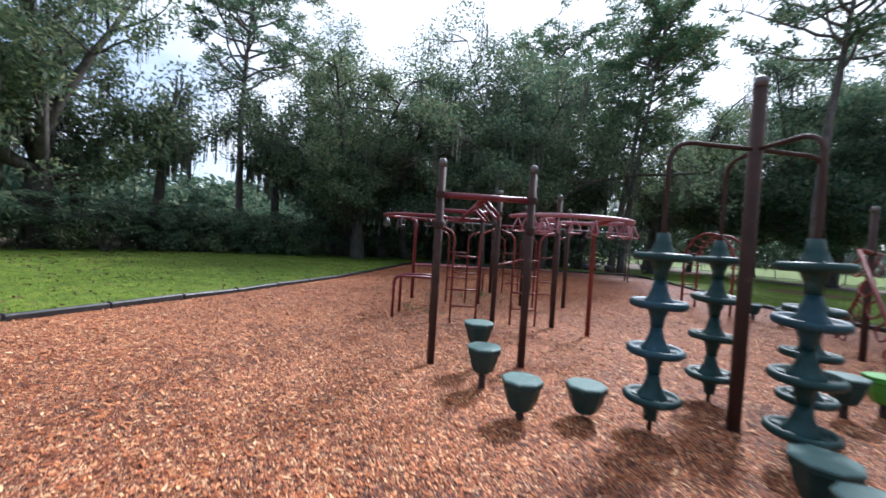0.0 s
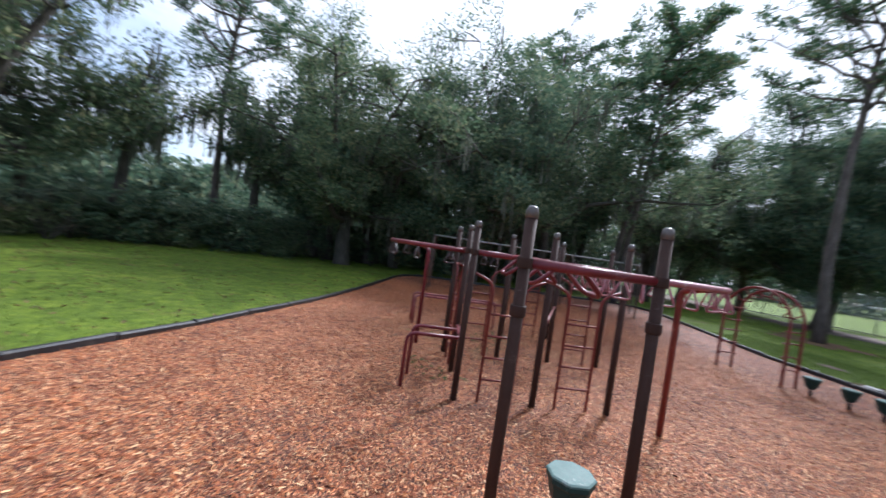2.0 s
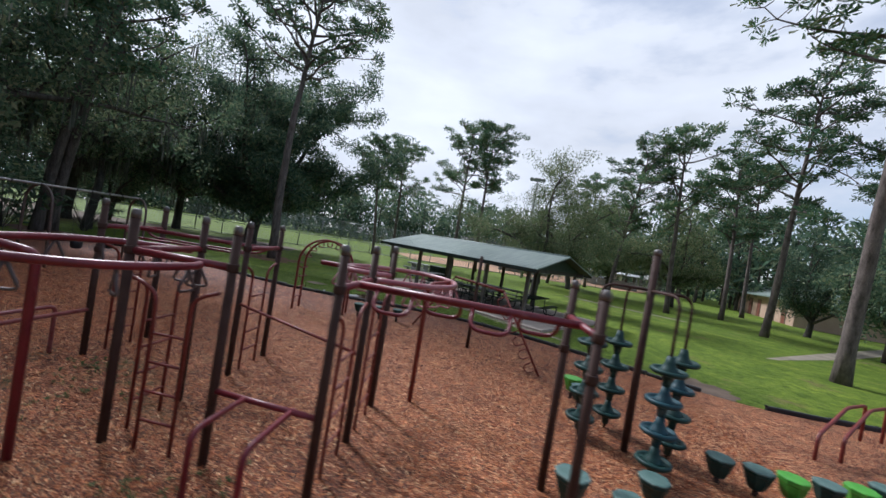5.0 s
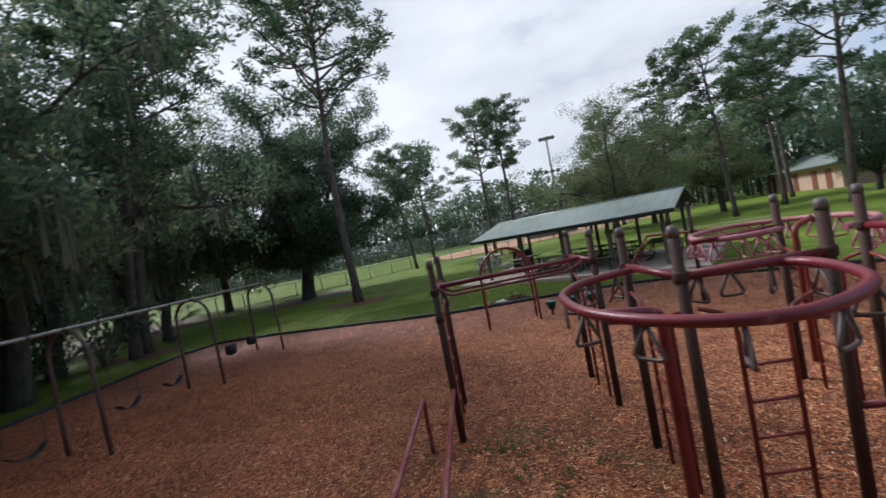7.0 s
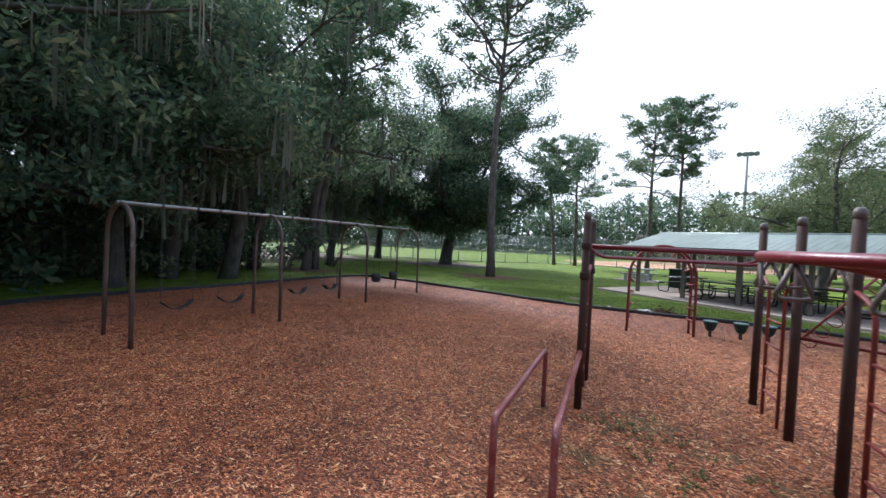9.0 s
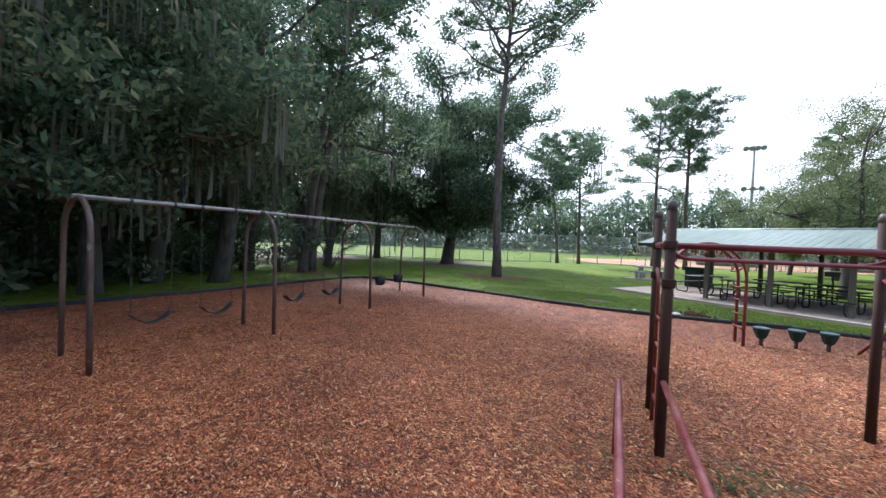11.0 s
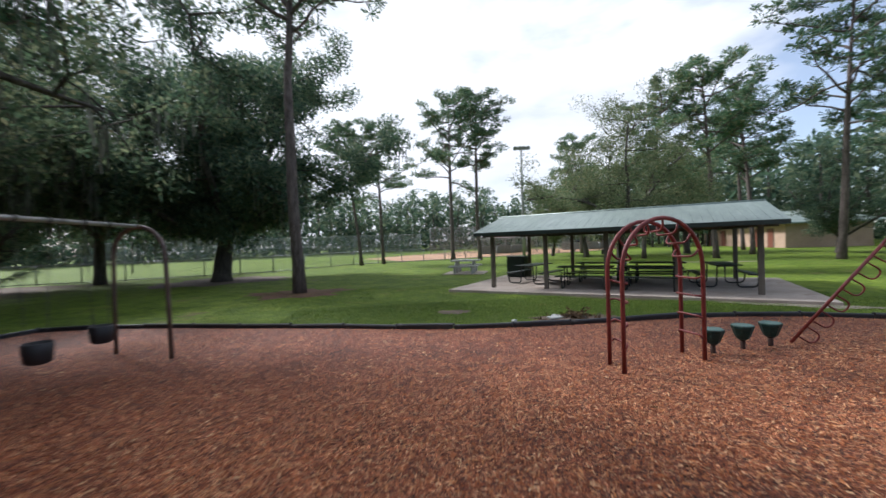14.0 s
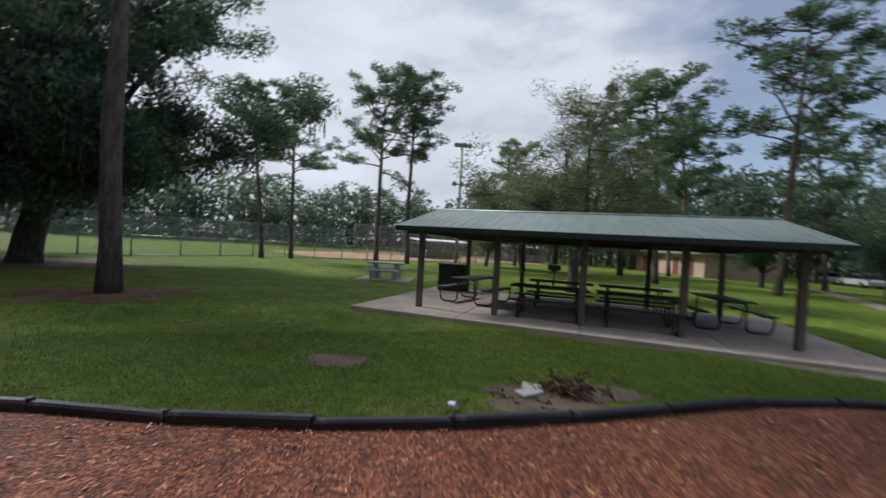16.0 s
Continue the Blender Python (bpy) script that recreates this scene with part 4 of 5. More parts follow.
def shelter():
    t = thing("picnic_shelter", "open picnic shelter with weathered green metal gable roof", "shelter")
    t.matrix_basis = SH
    x0, x1, y0, y1, eave, ridge = -0.55, 8.55, -0.50, 5.30, 2.09, 2.78
    ym = (y0 + y1) / 2
    for k in range(5):
        for y in (0.0, 4.6):
            p = part("post", Shape().box(pose(0, 0, 1.0), 0.14, 0.14, 2.2, 0.012), WOODPOST, t, "grey brown square timber post", smooth=False)
            p.matrix_basis = pose(k * 2.0, y, 0.05)
    for y in (0.0, 4.6):
        part("beam", Shape().box(pose(4.0, y, 2.06), 8.8, 0.09, 0.2), UNDER, t, smooth=False)
    for k in range(5):
        part("tie_beam", Shape().box(pose(k * 2.0, 2.3, 2.06), 0.07, 4.7, 0.16), UNDER, t, smooth=False)
    for sgn, ya in ((0, y0), (1, y1)):
        run = ym - ya
        slope = Shape()
        up = Vector((0, run, ridge - eave))
        nrm = Vector((0, -(ridge - eave) * (1 if run > 0 else -1), abs(run))).normalized()
        a, b = Vector((x0, ya, eave)), Vector((x1, ya, eave))
        th = nrm * 0.05
        slope.v += [a, b, b + up, a + up, a + th, b + th, b + up + th, a + up + th]
        slope.f += [(0, 1, 2, 3), (4, 7, 6, 5), (0, 4, 5, 1), (2, 6, 7, 3), (1, 5, 6, 2), (0, 3, 7, 4)]
        deck = part("roof_slope", slope, ROOF, t, "weathered grey green metal roof slope", smooth=False)
        n = 36
        for k in range(n):                       # standing seams
            x = x0 + (x1 - x0) * (k + 0.5) / n
            p, q = Vector((x, ya, eave)) + th * 1.03, Vector((x, ym, ridge)) + th * 1.03
            part("seam", Shape().tube([p, q], 0.0045, 4), ROOF, deck)
        part("fascia", Shape().box(pose((x0 + x1) / 2, ya - 0.012 * (1 if run > 0 else -1), eave - 0.02), x1 - x0, 0.03, 0.12), FASCIA, t, smooth=False)
        part("soffit", Shape().face(a + Vector((0, 0.02, -0.012)), b + Vector((0, 0.02, -0.012)), b + up + Vector((0, 0, -0.012)), a + up + Vector((0, 0, -0.012))), UNDER, t, smooth=False)
    part("ridge_cap", Shape().tube([(x0, ym, ridge + 0.05), (x1, ym, ridge + 0.05)], 0.05, 8), ROOF, t)
    for x in (x0 + 0.5, x1 - 0.5):
        g = Shape()
        for dx in (-0.02, 0.02):
            g.v += [Vector((x + dx, y0 + 0.35, eave + 0.05)), Vector((x + dx, y1 - 0.35, eave + 0.05)), Vector((x + dx, ym, ridge - 0.01))]
        g.f += [(0, 1, 2), (3, 5, 4), (0, 3, 4, 1), (1, 4, 5, 2), (2, 5, 3, 0)]
        part("gable", g, FASCIA, t, "dark boarded gable end", smooth=False)
    slab = tagged(thing("slab", "pale stained concrete slab under the picnic shelter", "slab"), kind="structure")
    slab.matrix_basis = SH
    w, d = 10.8 / 4, 6.2 / 2
    panel = Shape().box(pose(0, 0, 0), w - 0.012, d - 0.012, 0.13, 0.01).mesh("slab_panel", CONCRETE, False)
    for i in range(4):
        for j in range(2):
            part("slab_panel", panel, CONCRETE, slab).matrix_basis = pose(-1.42 + w * (i + 0.5), -1.02 + d * (j + 0.5), 0.0)


shelter()


def picnic_table():
    t = thing("picnic_table", "dark green picnic table with black tube frame", "picnic table", "picnic tables")
    for k in range(3):
        part("top_board", Shape().box(pose(0, -0.25 + 0.25 * k, 0.735), 1.85, 0.24, 0.035, 0.008), TABLE, t, smooth=False)
    for y in (-0.70, 0.70):
        part("bench", Shape().box(pose(0, y, 0.445), 1.85, 0.25, 0.035, 0.008), TABLE, t, smooth=False)
    for x in (-0.68, 0.68):
        f = Shape()
        for sgn in (-1, 1):
            f.tube(bend([(x, 0.10 * sgn, 0.70), (x, 0.26 * sgn, 0.70), (x, 0.28 * sgn, 0.03), (x, 0.80 * sgn, 0.03), (x, 0.86 * sgn, 0.42), (x, 0.56 * sgn, 0.42)], 0.13), 0.024, 8)
        f.tube([(x, -0.27, 0.70), (x, 0.27, 0.70)], 0.022, 8)
        part("leg_frame", f, BLACK, t, "bent black tube leg frame")
        part("brace", Shape().tube([(x, 0, 0.70), (x * 0.35, 0, 0.72), (x * 0.3, 0, 0.70)], 0.015, 6), BLACK, t)
    return t


def tables():
    first = picnic_table()
    spots = [(1.0, 2.0, 80), (3.2, 0.75, 2), (5.25, 0.7, -2), (3.4, 3.0, 1), (5.4, 3.0, 0), (7.3, 2.2, 97)]
    for i, (x, y, turn) in enumerate(spots):
        m = SH @ pose(x, y, 0.065, 0, 0, turn)
        if i:
            copy_thing(first, m)
        else:
            first.matrix_basis = m


tables()


def trash_bin():
    t = thing("trash_bin", "square dark green metal bin enclosure on the slab", "trash bin", at=(2.30, 25.1, 0.065), turn=-37)
    part("body", Shape().box(pose(0, 0, 0.47), 0.86, 0.70, 0.94, 0.02), BIN, t, smooth=False)
    part("lid", Shape().box(pose(0, 0, 0.965), 0.92, 0.76, 0.05, 0.015), BIN, t, smooth=False)
    part("door", Shape().box(pose(0, -0.36, 0.45), 0.72, 0.02, 0.8, 0.006), BIN, t, smooth=False)


def grill():
    t = thing("charcoal_grill", "black steel park grill on a post", "grill", at=(8.8, 28.4, -0.03), turn=-30)
    part("post", Shape().tube([(0, 0, -0.2), (0, 0, 0.85)], 0.05, 10), BLACK, t)
    part("firebox", Shape().box(pose(0, 0, 0.98), 0.62, 0.45, 0.26, 0.02), BLACK, t, smooth=False)
    part("grate", Shape().box(pose(0, 0, 1.13), 0.66, 0.40, 0.02), STEEL, t, smooth=False)


def concrete_table():
    t = thing("concrete_table", "pale concrete picnic table with benches on the lawn", "picnic table", at=(0.55, 29.6, -0.03), turn=-20)
    part("base", Shape().box(pose(0, 0, 0.01), 2.4, 2.2, 0.06, 0.01), CONCRETE, t, smooth=False)
    part("top", Shape().box(pose(0, 0, 0.76), 1.7, 0.8, 0.09, 0.015), PALE, t, smooth=False)
    for x in (-0.5, 0.5):
        part("leg", Shape().box(pose(x, 0, 0.37), 0.14, 0.55, 0.72, 0.012), PALE, t, smooth=False)
    for y in (-0.85, 0.85):
        part("bench", Shape().box(pose(0, y, 0.45), 1.7, 0.32, 0.08, 0.012), PALE, t, smooth=False)
        for x in (-0.5, 0.5):
            part("bench_leg", Shape().box(pose(x, y, 0.22), 0.12, 0.24, 0.42, 0.01), PALE, t, smooth=False)


trash_bin()
grill()
concrete_table()


# ---- trees ----
def twig_path(rnd, start, way, length, steps, wobble, lift):
    pts, p, d = [start.copy()], start.copy(), way.normalized()
    for _ in range(steps):
        d = (d + Vector((rnd.gauss(0, wobble), rnd.gauss(0, wobble), rnd.gauss(0, wobble) + lift))).normalized()
        p = p + d * (length / steps)
        pts.append(p.copy())
    return pts, d


def leaf_cloud(rng, centres, radius, per, size, flat=0.7, droop=0.0):
    """Loose leaf quads scattered round the centres."""
    c = np.repeat(np.asarray(centres, dtype=np.float64), per, axis=0)
    n = len(c)
    off = rng.normal(0, 1, (n, 3))
    off *= (radius * rng.random((n, 1)) ** 0.5) / np.maximum(np.linalg.norm(off, axis=1, keepdims=True), 1e-6)
    off[:, 2] *= flat
    c = c + off
    a = rng.normal(0, 1, (n, 3))
    a /= np.linalg.norm(a, axis=1, keepdims=True)
    a[:, 2] -= droop
    b = np.cross(a, rng.normal(0, 1, (n, 3)))
    b /= np.maximum(np.linalg.norm(b, axis=1, keepdims=True), 1e-6)
    s = size * (0.6 + 0.8 * rng.random((n, 1)))
    a, b = a * s, b * s * 0.45
    return np.stack([c - a, c + b * 0.9 - a * 0.1, c + a, c - b * 0.9 + a * 0.1], axis=1)


def oak_meshes(seed, height, spread, first, leaf, per, size, moss=True, leafmat=None, girth=0.021):
    """Trunk with forking limbs, a crown of leaves in clumps with gaps, and hanging moss."""
    rnd, rng = random.Random(seed), np.random.default_rng(seed)
    wood, tips, strands = Shape(), [], []
    r0 = height * girth
    trunk, d = twig_path(rnd, Vector((0, 0, -0.3)), Vector((rnd.gauss(0, 0.06), rnd.gauss(0, 0.06), 1)), first + 0.3, 5, 0.05, 0.05)
    wood.tube(trunk, [r0 * (1.35 - 0.4 * i / 5) if i else r0 * 1.7 for i in range(6)], 12)
    limbs = 11 if spread > 7 else rnd.randint(5, 7)
    for k in range(limbs):
        ang = 2 * math.pi * (k + rnd.uniform(-0.3, 0.3)) / limbs
        up = (0.3, 0.9, 2.6)[k % 3] * rnd.uniform(0.8, 1.25)
        start = trunk[-1].lerp(trunk[-2], rnd.random() * 0.9)
        size1 = spread * rnd.uniform(0.8, 1.05) if k % 3 == 0 else (height - first) * rnd.uniform(0.75, 0.95)
        limb, d1 = twig_path(rnd, start, Vector((math.cos(ang), math.sin(ang), up)), size1, 8, 0.16, 0.03)
        wood.tube(limb, [r0 * 0.62 * (1 - 0.82 * i / 8) for i in range(9)], 5)
        for i in range(2, 9):
            for _ in range(2):
                a2 = rnd.uniform(0, 2 * math.pi)
                sub, d2 = twig_path(rnd, limb[i], Vector((math.cos(a2), math.sin(a2), rnd.uniform(-0.1, 0.9))), size1 * rnd.uniform(0.22, 0.42), 5, 0.22, 0.02)
                wood.tube(sub, [r0 * 0.2 * (1 - 0.8 * j / 5) for j in range(6)], 3, caps=False)
                for j in (2, 3, 4, 5):
                    tips.append(sub[j] + Vector((rnd.gauss(0, 0.3), rnd.gauss(0, 0.3), rnd.gauss(0, 0.25))))
                if moss and rnd.random() < 0.75:
                    strands.append(sub[rnd.randint(1, 4)])
    crown = quads("crown", leafmat or OAK_LEAF, leaf_cloud(rng, [tuple(p) for p in tips], leaf, per, size, 0.75, 0.2))
    hang = None
    if moss and strands:
        rows = []
        for p in strands:
            for _ in range(9):
                x, y = p.x + rnd.gauss(0, 0.22), p.y + rnd.gauss(0, 0.22)
                z, w, ln = p.z - rnd.random() * 0.15, rnd.uniform(0.015, 0.045), rnd.uniform(0.4, 1.7)
                a = rnd.uniform(0, math.pi)
                cx, cy = math.cos(a) * w, math.sin(a) * w
                rows.append([(x - cx, y - cy, z), (x + cx, y + cy, z), (x + cx * 0.3 + rnd.gauss(0, 0.06), y + cy * 0.3, z - ln), (x - cx * 0.3, y - cy * 0.3, z - ln * 0.95)])
        hang = quads("hanging_moss", MOSS, np.array(rows))
    return wood.mesh("trunk", OAK_BARK), crown, hang


def pine_meshes(seed, height, clear, spread, limbs=24, lean=0.02, fill=46):
    """Bare trunk, crooked limbs that spread wide near the top, and separate puffs of long needles at their ends."""
    rnd, rng = random.Random(seed), np.random.default_rng(seed)
    wood, puffs = Shape(), []
    r0 = height * 0.0125
    top = height * 0.93
    trunk, d = twig_path(rnd, Vector((0, 0, -0.3)), Vector((rnd.gauss(0, lean), rnd.gauss(0, lean), 1)), top + 0.3, 12, 0.022, 0.05)
    wood.tube(trunk, [r0 * (1.3 if i == 0 else 1.0) * (1 - 0.82 * (i / 12) ** 1.4) for i in range(13)], 12)
    for k in range(limbs):
        rel = (k + rnd.random()) / limbs
        f = clear + (0.99 - clear) * rel
        i = min(11, int(f * 12))
        start = trunk[i].lerp(trunk[i + 1], f * 12 - i)
        ang = k * 2.4 + rnd.uniform(-0.6, 0.6)
        ln = spread * (0.35 + 0.65 * math.sin(math.pi * min(1.0, 0.22 + 0.66 * rel))) * rnd.uniform(0.6, 1.08)
        room = max(0.0, height - 0.4 - start.z) / max(ln, 0.1)
        limb, d1 = twig_path(rnd, start, Vector((math.cos(ang), math.sin(ang), min(room * 0.8, rnd.uniform(0.05, 0.75)))), ln, 7, 0.17, 0.03)
        wood.tube(limb, [r0 * 0.36 * (1 - 0.8 * j / 7) for j in range(8)], 6, caps=False)
        for j in range(3, 8):
            for _ in range(2 if j < 7 else 3):
                a2 = rnd.uniform(0, 2 * math.pi)
                sub, d2 = twig_path(rnd, limb[j], Vector((math.cos(a2), math.sin(a2), rnd.uniform(-0.1, 0.7))) + d1 * 0.5, ln * rnd.uniform(0.12, 0.28), 3, 0.2, 0.05)
                wood.tube(sub, [r0 * 0.11, r0 * 0.09, r0 * 0.06, r0 * 0.04], 3, caps=False)
                if rnd.random() < 0.86:
                    puffs.append((sub[3], rnd.uniform(0.30, 0.52)))
    for _ in range(5):
        puffs.append((trunk[-1] + Vector((rnd.gauss(0, 0.4), rnd.gauss(0, 0.4), rnd.uniform(0.0, 0.5))), 0.45))
    mid = np.repeat(np.array([tuple(p) for p, _ in puffs]), fill, axis=0)
    rad = np.repeat(np.array([r for _, r in puffs]), fill)[:, None]
    n = len(mid)
    way = rng.normal(0, 1, (n, 3))
    way /= np.linalg.norm(way, axis=1, keepdims=True)
    c = mid + way * rad * rng.random((n, 1)) * np.array([0.85, 0.85, 0.5])
    way[:, 2] = way[:, 2] * 0.7 + 0.15
    ln = 0.16 + 0.16 * rng.random((n, 1))
    side = np.cross(way, rng.normal(0, 1, (n, 3)))
    side /= np.maximum(np.linalg.norm(side, axis=1, keepdims=True), 1e-6)
    side *= 0.042
    crown = quads("crown", NEEDLE, np.stack([c - side * 0.4, c + side * 0.4, c + way * ln + side, c + way * ln - side], axis=1))
    return wood.mesh("trunk", PINE_BARK), crown


def bush_mesh(seed, w, h, n, size, mat, name="leaves"):
    rnd, rng = random.Random(seed), np.random.default_rng(seed)
    cs = [(rnd.gauss(0, w * 0.42), rnd.gauss(0, w * 0.42), h * (0.12 + 0.88 * rnd.random() ** 1.2) * (1 - 0.35 * rnd.random())) for _ in range(n)]
    stems = Shape()
    for c in cs[::5]:
        stems.tube([(c[0] * 0.15, c[1] * 0.15, -0.2), (c[0] * 0.6, c[1] * 0.6, c[2] * 0.6), c], [0.04, 0.025, 0.01], 5, caps=False)
    return stems.mesh("stems", OAK_BARK), quads(name, mat, leaf_cloud(rng, cs, 0.55, 34, size, 0.8))


def palmetto_mesh(seed):
    """Fan leaves on thin stalks."""
    rnd = random.Random(seed)
    rows, stalks = [], Shape()
    for _ in range(13):
        a, up = rnd.uniform(0, 2 * math.pi), rnd.uniform(0.5, 1.4)
        tip = Vector((math.cos(a) * rnd.uniform(0.4, 0.9), math.sin(a) * rnd.uniform(0.4, 0.9), up))
        stalks.tube([(0, 0, -0.1), tip * 0.6 + Vector((0, 0, 0.12)), tip], 0.010, 4, caps=False)
        out = Vector((math.cos(a), math.sin(a), 0.25)).normalized()
        side = Vector((-math.sin(a), math.cos(a), 0))
        upv = out.cross(side)
        for k in range(14):
            th = radians(-100 + 200 * k / 13)
            d = out * math.cos(th) + side * math.sin(th) - Vector((0, 0, 0.18 * abs(math.sin(th))))
            w = upv.cross(d).normalized() * 0.022
            ln = rnd.uniform(0.42, 0.6)
            q = tip + d * ln * 0.55
            e = tip + d * ln - Vector((0, 0, 0.07))
            rows.append([tuple(tip), tuple(q + w), tuple(e), tuple(q - w)])
    return stalks.mesh("stem", OAK_BARK), quads("fronds", DEEP_LEAF, np.array(rows))


def plant(name, meshes, names, label, category, group=""):
    t = thing(name, label, category, group)
    for me, nm in zip(meshes, names):
        if me:
            ob = part(nm, me, None, t)
            if nm in ("hanging_moss", "stem", "stems", "fronds"):
                tagged(ob, kind="stuff")
    return t


def place(source, used, x, y, turn, scale=1.0, z=-0.03):
    """The first call moves the source itself; later ones copy it."""
    m = pose(x, y, z, 0, 0, turn)
    ob = source if not used else copy_thing(source, m)
    ob.matrix_basis = m @ Matrix.Diagonal((scale, scale, scale, 1))
    return ob


def grow(source, spots):
    for i, (x, y, turn, scale) in enumerate(spots):
        place(source, i > 0, x, y, turn, scale)


def forest():
    rnd = random.Random(11)
    oak_label = "broad live oak with dark leaves and hanging grey moss"
    oaks = [plant("oak_tree", oak_meshes(21, 15, 7.0, 3.4, 0.9, 95, 0.108, girth=0.029), ("trunk", "crown", "hanging_moss"), oak_label, "tree", "oaks"),
            plant("oak_tree", oak_meshes(22, 17, 6.6, 4.4, 0.9, 80, 0.108, girth=0.015), ("trunk", "crown", "hanging_moss"), oak_label, "tree", "oaks"),
            plant("oak_tree", oak_meshes(23, 13, 5.2, 2.0, 0.85, 68, 0.112, moss=False, leafmat=DEEP_LEAF), ("trunk", "crown", ""), "dense dark evergreen tree in the woods", "tree", "evergreens")]
    umbrella = plant("pine_tree", pine_meshes(54, 19.5, 0.60, 5.6, 26), ("trunk", "crown"), "tall pine with a bare trunk and a wide sparse umbrella crown", "tree", "pines")
    pines = [plant("pine_tree", pine_meshes(32, 16.5, 0.50, 4.3, 22), ("trunk", "crown"), "tall pine with a bare trunk and tufted crown", "tree", "pines"),
             plant("pine_tree", pine_meshes(33, 16.5, 0.58, 3.6, 20, 0.05), ("trunk", "crown"), "tall pine with a bare trunk and sparse needle tufts", "tree", "pines"),
             plant("pine_tree", pine_meshes(35, 16.5, 0.42, 3.8, 26), ("trunk", "crown"), "tall pine with limbs low on its trunk and a tufted crown", "tree", "pines")]
    airy = plant("broadleaf_tree", oak_meshes(24, 9.6, 3.6, 2.4, 0.7, 150, 0.055, moss=False, leafmat=LIGHT_LEAF), ("trunk", "crown", ""), "rounded grey green broadleaf tree behind the shelter", "tree", "broadleaf trees")
    broad = plant("oak_tree", oak_meshes(27, 15, 8.6, 3.0, 0.9, 100, 0.10, leafmat=DEEP_LEAF, girth=0.015), ("trunk", "crown", "hanging_moss"), "wide dense oak with low dark branches behind the swings", "tree", "oaks")
    grow(broad, [(-15.3, 8.4, 250, 0.98), (-21.8, 33.4, 40, 1.15)])
    field = plant("oak_tree", oak_meshes(168, 16.5, 8.2, 3.0, 1.1, 200, 0.125, leafmat=DEEP_LEAF, girth=0.025), ("trunk", "crown", "hanging_moss"), "massive dense oak with low dark branches by the ball field", "tree", "oaks")
    grow(field, [(-13.9, 31.5, 135, 1.0)])
    # woods in front of which the lawn ends: south-west and west
    grow(oaks[0], [(-8.9, -12.6, 10, 1.05), (-15.0, 0.6, 200, 0.80), (-22.0, -1.4, 140, 1.0), (-24.0, 15.0, 320, 1.1), (-1.0, -18.5, 90, 1.1), (-24.0, 25.5, 30, 1.1)])
    grow(oaks[1], [(-15.4, 12.4, 0, 1.0), (-20.5, 2.2, 250, 0.95), (-5.6, -18.0, 60, 0.85), (-17.5, 3.6, 300, 0.9)])
    spots = [(-18.6, 10.4), (-19.6, 14.4), (-21.8, 6.4), (-25.0, 30.0), (-17.6, -1.6), (31.0, 33.5), (33.0, 27.0), (29.0, 22.5), (24.5, 20.0)]
    grow(oaks[2], [(x, y, rnd.uniform(0, 360), rnd.uniform(0.9, 1.2) * (0.72 if y > 17 else 1.0) if x < 0 else rnd.uniform(0.6, 0.8)) for x, y in spots])
    # pines: by the swings, over the lawn, and pairs by the ball field
    grow(umbrella, [(-7.5, 23.3, 315, 1.0), (17.6, 15.5, 100, 1.0), (-26.0, 16.0, 10, 1.15), (-18.0, -7.8, 70, 1.0)])
    grow(pines[0], [(2.1, 45.0, 0, 1.02), (20.1, 33.1, 60, 0.94), (-4.7, 44.8, 150, 0.84), (23.6, 27.6, 240, 1.07), (19.0, 52.0, 75, 0.9), (33.0, 44.0, 0, 1.0)])
    grow(pines[1], [(4.8, 45.0, 30, 1.0), (-6.7, 43.8, 300, 0.82), (-16.2, 17.7, 200, 1.12), (-4.0, -19.0, 0, 1.0), (36.0, 32.0, 210, 0.9), (28.0, 24.5, 20, 1.0)])
    grow(pines[2], [(-16.3, 18.5, 90, 1.10), (16.6, 36.5, 20, 0.85), (26.0, 36.0, 140, 0.95), (30.5, 18.0, 200, 1.0)])
    grow(airy, [(8.4, 26.3, 0, 1.0)])
    far_airy = plant("broadleaf_tree", oak_meshes(24, 9.6, 3.6, 2.4, 0.7, 55, 0.09, moss=False, leafmat=LIGHT_LEAF), ("trunk", "crown", ""), "rounded grey green broadleaf tree near the ball field", "tree", "broadleaf trees")
    grow(far_airy, [(14.5, 42.0, 120, 1.05), (19.0, 44.0, 200, 1.1), (13.4, 47.5, 260, 0.75), (24.5, 41.5, 30, 1.15)])
    # thin young trunks between the big ones
    young = plant("young_tree", oak_meshes(29, 9.5, 2.2, 5.0, 0.6, 13, 0.12), ("trunk", "crown", "hanging_moss"), "slender young tree with a thin bare trunk in the woods", "tree", "young trees")
    spots = [(-12.6, -10.2), (-11.2, -12.6), (-8.2, -15.6), (-16.9, -0.4), (-17.8, 1.8), (-18.4, 7.4), (-16.6, 10.8), (-18.6, 16.4), (-18.0, 21.8), (-3.6, -17.6), (-18.2, -5.6)]
    grow(young, [(x, y, rnd.uniform(0, 360), rnd.uniform(0.8, 1.3)) for x, y in spots])
    # undergrowth
    under = [plant("undergrowth", bush_mesh(41, 3.6, 3.4, 70, 0.13, DEEP_LEAF), ("stems", "leaves"), "dense dark undergrowth at the edge of the woods", "shrub", "undergrowth"),
             plant("undergrowth", bush_mesh(42, 3.0, 2.4, 60, 0.12, OAK_LEAF), ("stems", "leaves"), "leafy dark green undergrowth at the edge of the woods", "shrub", "undergrowth"),
             plant("undergrowth", bush_mesh(43, 2.2, 2.0, 40, 0.11, LIGHT_LEAF), ("stems", "leaves"), "lighter green shrub among dark undergrowth", "shrub", "undergrowth")]
    lines = [[], [], []]
